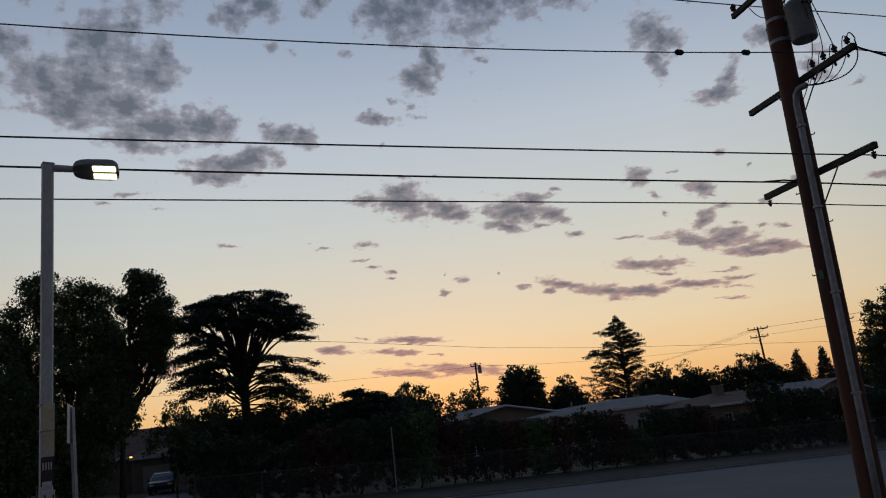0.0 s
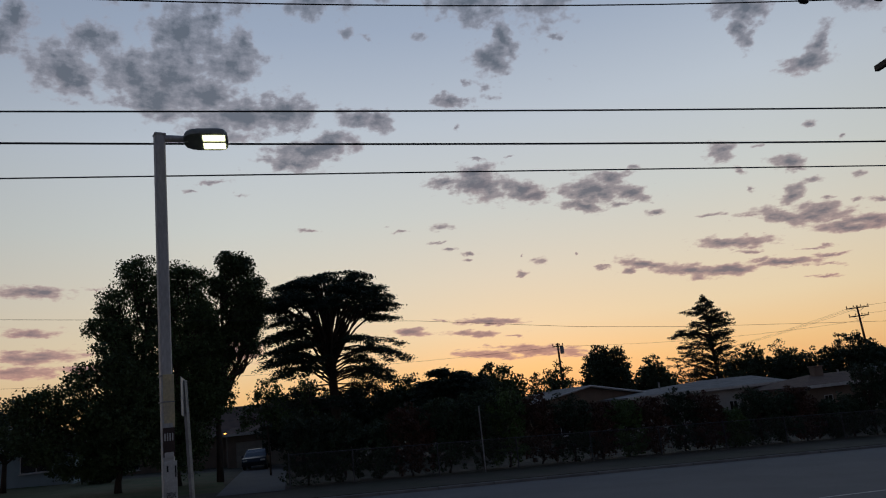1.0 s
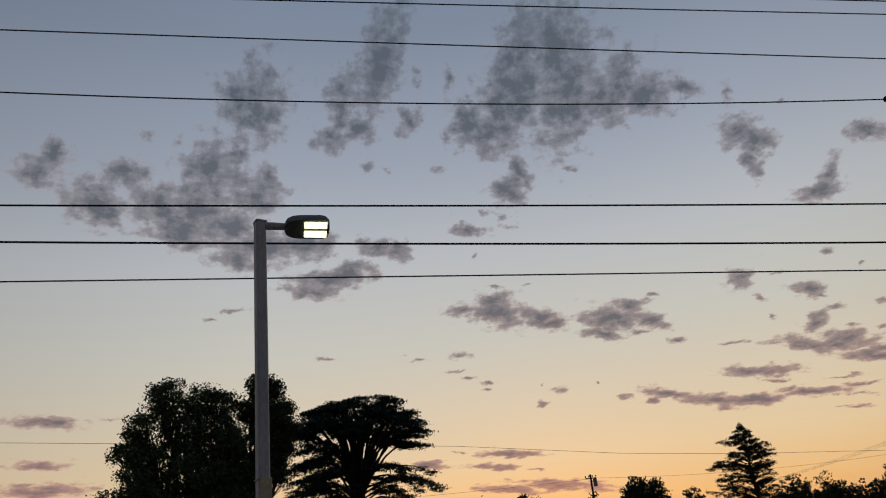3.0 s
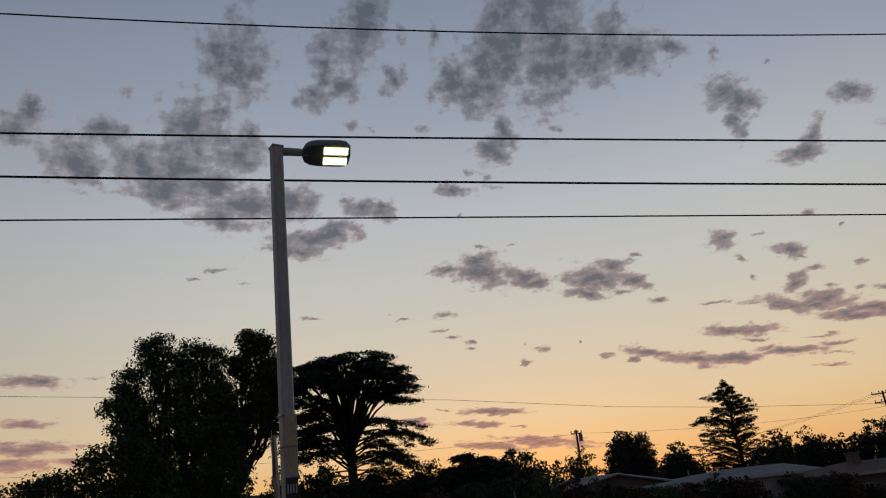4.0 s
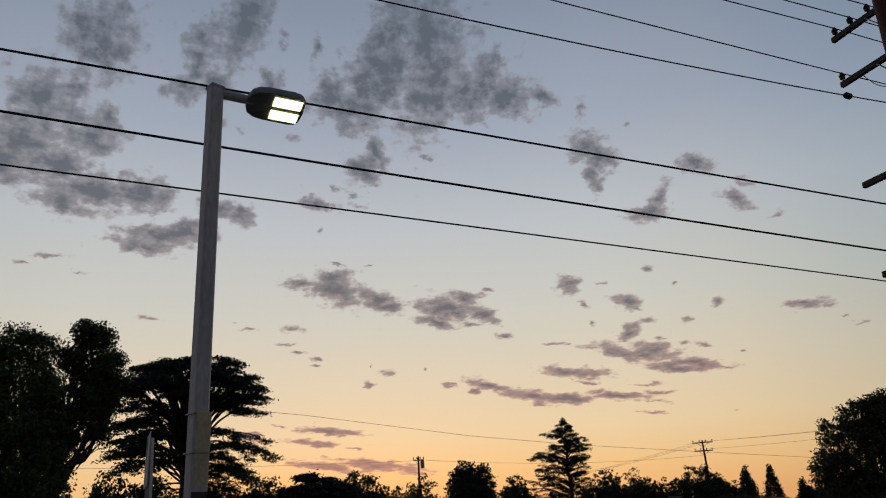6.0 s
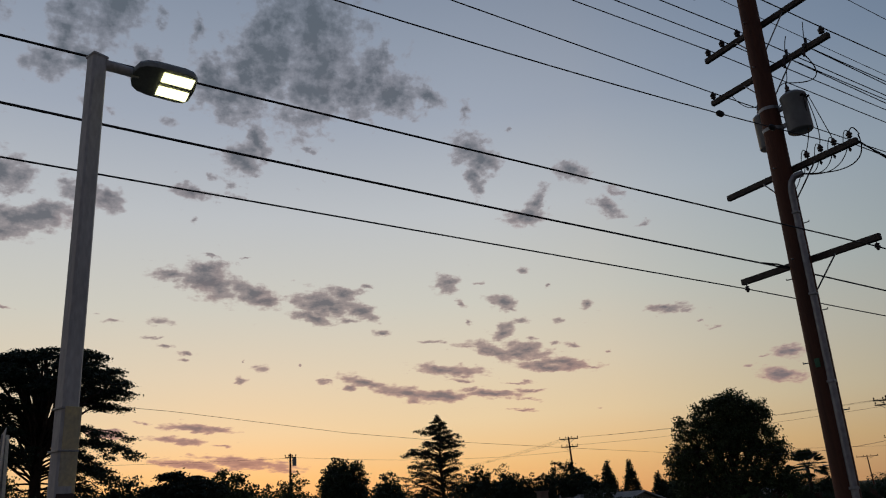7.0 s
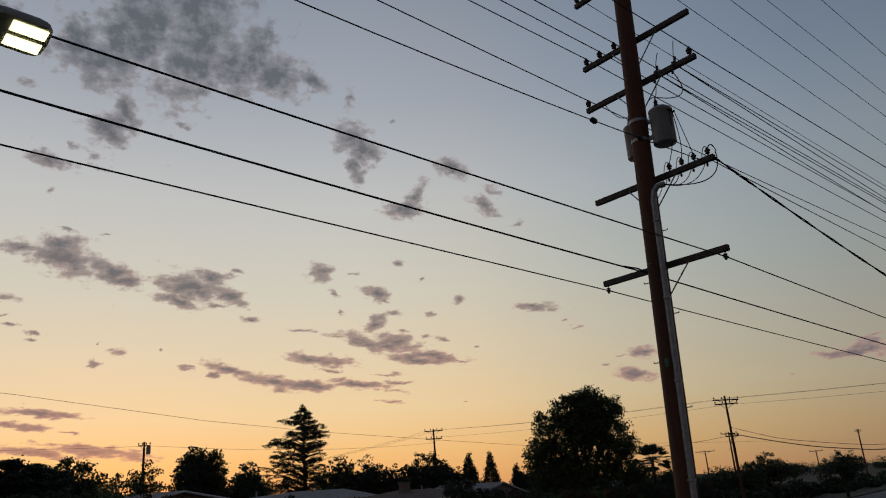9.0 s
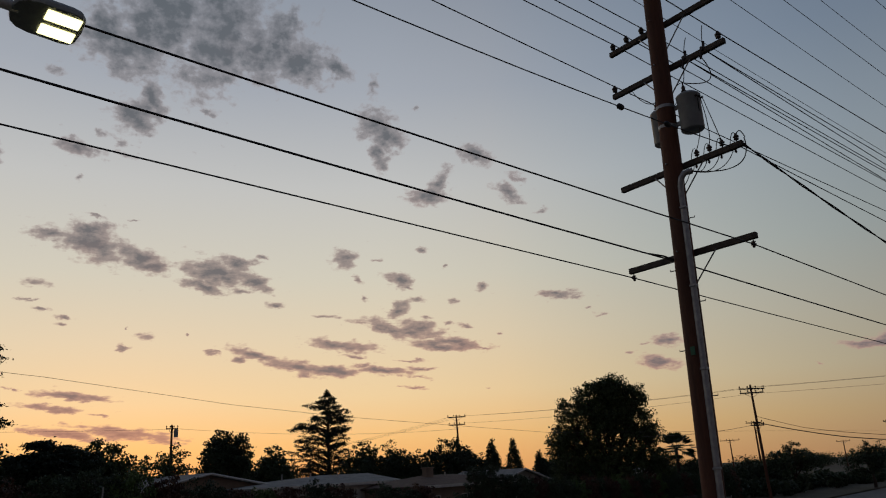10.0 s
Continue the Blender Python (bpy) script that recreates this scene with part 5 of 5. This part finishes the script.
def house(x, y, L, D, H, rise, wall, roof, label, holes=(), ridge=(0.3, 1.0), gable_front=False, over=0.5, rz=0.0, chimney=None, garage=None):
    """A single-storey house, front wall along local y = 0. ridge: from and to, as shares of its length."""
    z = min(ground_z(x), ground_z(x + L))
    hs = tagged(empty("house", (x, y, z), rz), label, "house")
    I = Matrix()
    b = Build()
    panel(b, I, L, H, 0.2, list(holes) + ([garage] if garage else []))
    panel(b, pose(0, D - 0.2, 0), L, H, 0.2, [])
    panel(b, pose(0.2, 0.2, 0, 0, 0, 90), D - 0.4, H, 0.2, [])
    panel(b, pose(L, 0.2, 0, 0, 0, 90), D - 0.4, H, 0.2, [])
    if gable_front:
        b.prism([(0, H), (L, H), (L / 2, H + rise)], 0, 0.2)
        b.prism([(0, H), (L, H), (L / 2, H + rise)], D - 0.2, D)
    part("wall", b, wall, hs)
    o, t = over, 0.16
    b = Build()
    if gable_front:
        s = rise / (L / 2)
        for sg in (0, 1):
            xe, xr = (-o, L / 2) if not sg else (L + o, L / 2)
            ze = H - o * s + 0.02
            vs = [(xe, -o, ze), (xr, -o, H + rise + 0.02), (xr, D + o, H + rise + 0.02), (xe, D + o, ze)]
            b.add(vs + [(p, q, r + t) for p, q, r in vs], [(0, 1, 2, 3), (4, 7, 6, 5), (0, 4, 5, 1), (1, 5, 6, 2), (2, 6, 7, 3), (3, 7, 4, 0)])
    else:
        a, c = (-o, -o, H), (L + o, D + o, H)
        r0, r1 = L * ridge[0], L * ridge[1] + (o if ridge[1] >= 1 else 0)
        low = [(-o, -o, H), (L + o, -o, H), (L + o, D + o, H), (-o, D + o, H)]
        top = [(p, q, H + t) for p, q, _ in low] + [(r0, D / 2, H + rise + t), (r1, D / 2, H + rise + t)]
        b.add(low + top, [(3, 2, 1, 0), (0, 1, 5, 4), (1, 2, 6, 5), (2, 3, 7, 6), (3, 0, 4, 7), (4, 5, 9, 8), (6, 7, 8, 9), (7, 4, 8), (5, 6, 9)])
    rf = part("roof", b, roof, hs)
    b = Build()
    if gable_front:
        for sg in (0, 1):
            xe = -o if not sg else L + o
            b.tube([(xe, -o - 0.02, H - o * rise / (L / 2) + 0.1), (L / 2, -o - 0.02, H + rise + 0.1)], 0.09, 4)
    else:
        b.box((L / 2, -o - 0.02, H + t / 2), (L + 2 * o, 0.04, t + 0.06))
    part("fascia", b, M_TRIM, hs, "pale fascia board")
    for h in holes:
        window_in(hs, I, *h)
    for k in range(3):
        vx = L * (0.35 + 0.2 * k)
        vz = H + rise * 0.85 if not gable_front else H + rise * (1 - abs(vx - L / 2) / (L / 2))
        part("roof_vent", Build().tube([(vx, D * 0.42, vz - 0.2), (vx, D * 0.42, vz + 0.45), (vx, D * 0.42, vz + 0.5)], [0.07, 0.07, 0.1], 8), M_GALV, rf)
    if chimney:
        cx, cy, cz = chimney
        part("chimney", Build().box((cx, cy, H + cz / 2), (0.9, 0.6, cz), None, 0.02).box((cx, cy, H + cz + 0.04), (1.05, 0.75, 0.12), None, 0.02), wall, rf)
    if garage:
        x0, x1, z0, z1 = garage
        gd = part("garage_door", Build().box(((x0 + x1) / 2, 0.1, (z0 + z1) / 2), (x1 - x0, 0.05, z1 - z0)), M_DOOR, hs, "closed pale panelled garage door")
        for r in range(4):
            for k in range(4):
                w, h = (x1 - x0) / 4, (z1 - z0) / 4
                part("door_panel", Build().box((x0 + w * (k + 0.5), 0.07, z0 + h * (r + 0.5)), (w - 0.12, 0.03, h - 0.12), None, 0.01), M_DOOR, gd)
    return hs


house(26.3, 60.0, 11.7, 10, 3.75, 1.1, M_STUCCO_TAN, M_ROOF_PALE, "single-storey house with a low pale-edged front gable", [(2.0, 3.6, 1.0, 2.2), (7.4, 9.2, 1.0, 2.2)], gable_front=True)
house(33.4, 55.5, 15.6, 9, 3.9, 0.8, M_STUCCO, M_ROOF_PALE, "white stucco house under a low pale gravel roof", [(2.0, 4.0, 1.6, 2.9), (9.6, 10.5, 1.6, 2.9), (13.0, 14.4, 1.5, 2.9)], (0.66, 1.0))
house(45.0, 48.5, 12.5, 8.5, 3.55, 0.85, M_STUCCO_TAN, M_ROOF_BROWN, "tan stucco house with a brown hipped roof and chimney", [(1.4, 2.3, 1.6, 2.9), (5.0, 6.6, 1.5, 2.9), (9.4, 10.8, 1.6, 2.9)], (0.35, 0.7), chimney=(4.6, 3.6, 1.6))
house(62.0, 54.0, 9, 8, 3.5, 1.2, M_STUCCO, M_ROOF_PALE, "small pale gabled house among dark shrubs", [(1.4, 2.8, 1.5, 2.7), (5.6, 7.4, 1.5, 2.7)], gable_front=True)
house(38.0, 72.0, 12, 9, 4.0, 1.3, M_STUCCO, M_ROOF_BROWN, "pale house with a dark roof in the second row", [(1.6, 3.0, 1.8, 3.0)], (0.3, 0.8))
house(108.0, 66.0, 13, 9, 3.2, 1.0, M_STUCCO, M_ROOF_PALE, "far pale house down the street", [(2, 4, 1, 2.2), (8, 10, 1, 2.2)], (0.2, 0.8))
house(-8.0, 68.5, 18.0, 11, 2.9, 2.35, M_STUCCO_TAN, M_ROOF_BROWN, "brown-roofed house behind a lit porch lantern", [(1.5, 3.2, 0.9, 2.2), (5.0, 6.6, 0.9, 2.2)], (0.12, 0.9))
house(2.0, 65.0, 5.4, 3.2, 2.7, 0.5, M_STUCCO_TAN, M_ROOF_BROWN, "attached garage with a closed panel door", (), (0.1, 0.9), garage=(0.65, 4.7, 0.05, 2.15), over=0.3)
house(-19.0, 60.0, 10.5, 9, 2.75, 1.5, M_STUCCO_BLUE, M_ROOF_PALE, "blue-grey stucco house at the edge of the lawn", [(1.5, 3.2, 1.0, 2.2), (7.2, 9.2, 1.0, 2.2)], (0.2, 0.8))
lan = tagged(empty("porch_lantern", (1.85, 64.9, ground_z(1.8) + 2.62)), "lit orange porch lantern on the garage corner", "lantern")
part("glass", Build().box((0, 0, 0.02), (0.2, 0.17, 0.26), None, 0.03), M_PORCH, lan, "glowing orange lantern glass")
part("cap", Build().tube([(0, 0, 0.15), (0, 0, 0.19), (0, 0, 0.3)], [0.17, 0.15, 0.03], 8), M_INK, lan)
part("bracket", Build().box((0.1, 0.09, 0.02), (0.26, 0.05, 0.08), None, 0.01).box((0, 0, -0.13), (0.22, 0.19, 0.04), None, 0.01), M_INK, lan)

# ---- cars ----


def car(x, y, rz, paint, label):
    c = tagged(empty("car", (x, y, ground_z(x)), rz), label, "car")
    side = [(-2.2, 0.34), (-2.25, 0.62), (-2.12, 0.86), (-1.75, 0.93), (-1.2, 0.97), (-0.78, 1.22), (-0.35, 1.42), (0.2, 1.48), (0.75, 1.46), (1.25, 1.27), (1.62, 1.02), (2.15, 0.94), (2.24, 0.6), (2.2, 0.34)]
    b, n = Build(), len(side)
    for yy, k in ((-0.86, 0.0), (-0.8, 1.0), (0.8, 1.0), (0.86, 0.0)):
        for px_, pz_ in side:
            inset = 0.14 * max(0.0, (pz_ - 0.9) / 0.55)
            w = (abs(yy) - inset) * (1 if yy > 0 else -1)
            b.v.append((px_ * (1 if k else 0.985), w, pz_ if k else 0.34 + (pz_ - 0.34) * 0.95))
    for r in range(3):
        for i in range(n):
            j = (i + 1) % n
            b.f.append((r * n + i, r * n + j, (r + 1) * n + j, (r + 1) * n + i))
    b.f += [tuple(range(n)), tuple(range(4 * n - 1, 3 * n - 1, -1))]
    body = part("body", b, paint, c)
    for nm, a, d in (("windscreen", (-1.14, 0.985), (-0.39, 1.405)), ("rear_window", (0.82, 1.42), (1.56, 1.035))):
        off = 0.012
        part(nm, Build().quad((a[0] - off, -0.66, a[1] + off), (d[0] - off, -0.62, d[1] + off), (d[0] - off, 0.62, d[1] + off), (a[0] - off, 0.66, a[1] + off)), M_GLASS, body)
    for sg in (-1, 1):
        for x0, x1 in ((-0.95, 0.12), (0.2, 1.3)):
            part("side_window", Build().add([(x0, sg * 0.862, 0.98), (x1, sg * 0.862, 0.98), (min(x1, 0.78), sg * 0.752, 1.36), (max(x0, -0.42), sg * 0.752, 1.36)], [(0, 1, 2, 3)]), M_GLASS, body)
        part("headlight", Build().box((-2.15, sg * 0.62, 0.7), (0.16, 0.34, 0.13), None, 0.03), M_TRIM, body)
        part("mirror", Build().box((-0.78, sg * 0.95, 1.0), (0.12, 0.18, 0.12), None, 0.03), paint, body)
        for wx in (-1.38, 1.36):
            wh = part("wheel", Build().tube([(wx, sg * 0.86, 0.32), (wx, sg * 0.66, 0.32)], 0.32, 20), M_TYRE, c)
            part("rim", Build().tube([(wx, sg * 0.872, 0.32), (wx, sg * 0.80, 0.32)], 0.2, 14), M_GALV, wh)
    return c


car(40.9, 42.3, 58, M_CAR_PALE, "silver car parked behind the hedge, windscreen catching the sky")
car(3.9, 60.0, 80, M_CAR_DARK, "dark car parked on the garage driveway")

# ---- far utility poles and their lines ----


def far_pole(x, y, top, arms, lean=0.0, box=False, label="distant wooden utility pole with crossarms"):
    z0 = ground_z(x)
    p = tagged(empty("distant_utility_pole", (x, y, z0), 0), label, "utility pole", "distant poles")
    part("pole_shaft", Build().tube([(0, 0, -0.05), (lean / 2, 0, (top - z0) / 2), (lean, 0, top - z0)], [0.19, 0.16, 0.11], 10), M_POLE, p)
    for dz, w, yaw in arms:
        m = pose(lean * 0.95, 0, top - z0 - dz, 0, 0, yaw)
        part("crossarm", Build().box((0, -0.14, 0), (w, 0.12, 0.14), None, 0.01), M_ARM, p, at=m)
        for k in range(4):
            s = (-0.46 + 0.31 * k) * w
            insulator(p, m @ Matrix.Translation((s, -0.14, 0.06)), 1.6)
        for sg in (-1, 1):
            part("arm_brace", Build().tube([(sg * w * 0.3, -0.14, -0.05), (0, -0.1, -0.6)], 0.025, 5), M_GALV, p, at=m)
    if box:
        part("transformer_can", Build().tube([(0.42, -0.2, top - z0 - 1.4), (0.42, -0.2, top - z0 - 0.55), (0.42, -0.2, top - z0 - 0.45)], [0.24, 0.24, 0.12], 12), M_CAN, p, "grey transformer can")
    return p


far_pole(43.0, 86.0, 9.5, [(0.45, 1.3, -25)], box=True)
far_pole(83.6, 77.5, 10.6, [(0.3, 2.7, -48), (1.4, 2.4, -48)], -0.4)
far_pole(87.7, 35.7, 10.4, [(0.5, 3.2, -40), (0.95, 2.6, -60), (4.6, 1.6, -40)], -0.55)
far_pole(184, 77.6, 6.8, [(0.3, 4.5, -68)], -0.2)
far_pole(129.8, 51.4, 8.2, [(0.3, 2.6, -70)], -0.2)
far_pole(228, 64, 5.5, [(0.3, 3.4, -75)])
far_pole(174, 41.0, 8.2, [(0.4, 1.2, -80)])


def cable(pts, r, label="thin distant cable across the dusk sky", sag=0.0):
    b = Build()
    out = []
    for (a, c) in zip(pts[:-1], pts[1:]):
        a, c = Vector(a), Vector(c)
        for i in range(12):
            t = i / 12
            out.append(a.lerp(c, t) + Vector((0, 0, -sag * 4 * t * (1 - t))))
    out.append(Vector(pts[-1]))
    b.tube(out, r, 5)
    tagged(part("distant_cable", b, M_WIRE), label, "cable", "distant cables")


cable([(-45, 36, 10.6), (10.2, 36, 7.0), (18.9, 36, 6.15), (26, 36, 5.7), (38.2, 36, 5.2), (46, 36, 4.9), (88, 36, 5.2), (174, 40, 6.0)], 0.009)
for dz, off in ((-0.15, 0.0), (-0.15, 0.9), (-1.2, 0.3)):
    cable([(83.2 + off, 77.5 - off, 10.6 + dz), (87.0 + off, 35.6, 10.2 + dz * 0.7), (95, -10.0, 10.6 + dz)], 0.013, sag=0.4)
for off in (-0.9, 0.0, 0.9):
    cable([(83.2 + off * 0.7, 77.5 - off * 0.7, 10.4), (98 + off, 130, 8.6)], 0.013, sag=0.4)
cable([(87.0, 35.6, 5.8), (129.5, 51.8, 5.2)], 0.03, sag=0.4)
cable([(87.0, 35.6, 6.1), (88.0, 31, 4.8), (88.7, 27, 3.9), (89.6, 22, 3.2), (92, 8, 2.9), (95, -10, 4.2)], 0.05, "thick sagging bundle of cables from a distant pole", sag=0.03)
cable([(87.0, 35.6, 6.8), (88.0, 31, 5.2), (88.7, 27, 4.4), (89.6, 22, 3.7), (92, 8, 3.4), (95, -10, 4.8)], 0.025, sag=0.03)
cable([(86.8, 35.6, 5.9), (60, 36, 4.6)], 0.02, sag=0.3)
cable([(42.9, 86, 9.0), (-30, 95, 10.5)], 0.014, sag=0.8)
cable([(42.9, 86, 9.1), (83, 77.5, 8.6)], 0.014, sag=0.7)

# ---- kerb stones and paving slabs ----
for name, y, mat in (("kerb_stone", KERB_FAR, M_CONCRETE), ("kerb_stone", KERB_NEAR - 0.15, M_CONCRETE)):
    kerb = tagged(empty("kerb", (0, y, 0)), "weathered concrete kerb along the street", "kerb", kind="structure")
    stone = mesh_of("kerb_stone", Build().box((1.2, 0.075, -0.1), (2.385, 0.15, 0.24), None, 0.02), mat)
    for k in range(26):
        x = -20 + 2.4 * k
        ob = new("kerb_stone", stone)
        ob.parent = kerb
        ob.matrix_basis = Matrix.Translation((x, 0, ground_z(x + 1.2) + 0.005)) @ pose(0, 0, 0, 0, 2.35, 0)
walkway = tagged(empty("pavement", (0, 0, 0)), "pale concrete pavement slabs before the fence", "pavement", kind="structure")
slab = mesh_of("paving_slab", Build().box((0.75, 0.75, -0.03), (1.485, 1.485, 0.08), None, 0.012), M_CONCRETE)
for r in range(2):
    for k in range(40):
        x = -18 + 1.5 * k
        ob = new("paving_slab", slab)
        ob.parent = walkway
        ob.matrix_basis = Matrix.Translation((x, 32.4 + 1.5 * r, ground_z(x + 0.75) + 0.02)) @ pose(0, 0, 0, 0, 2.35, 0)
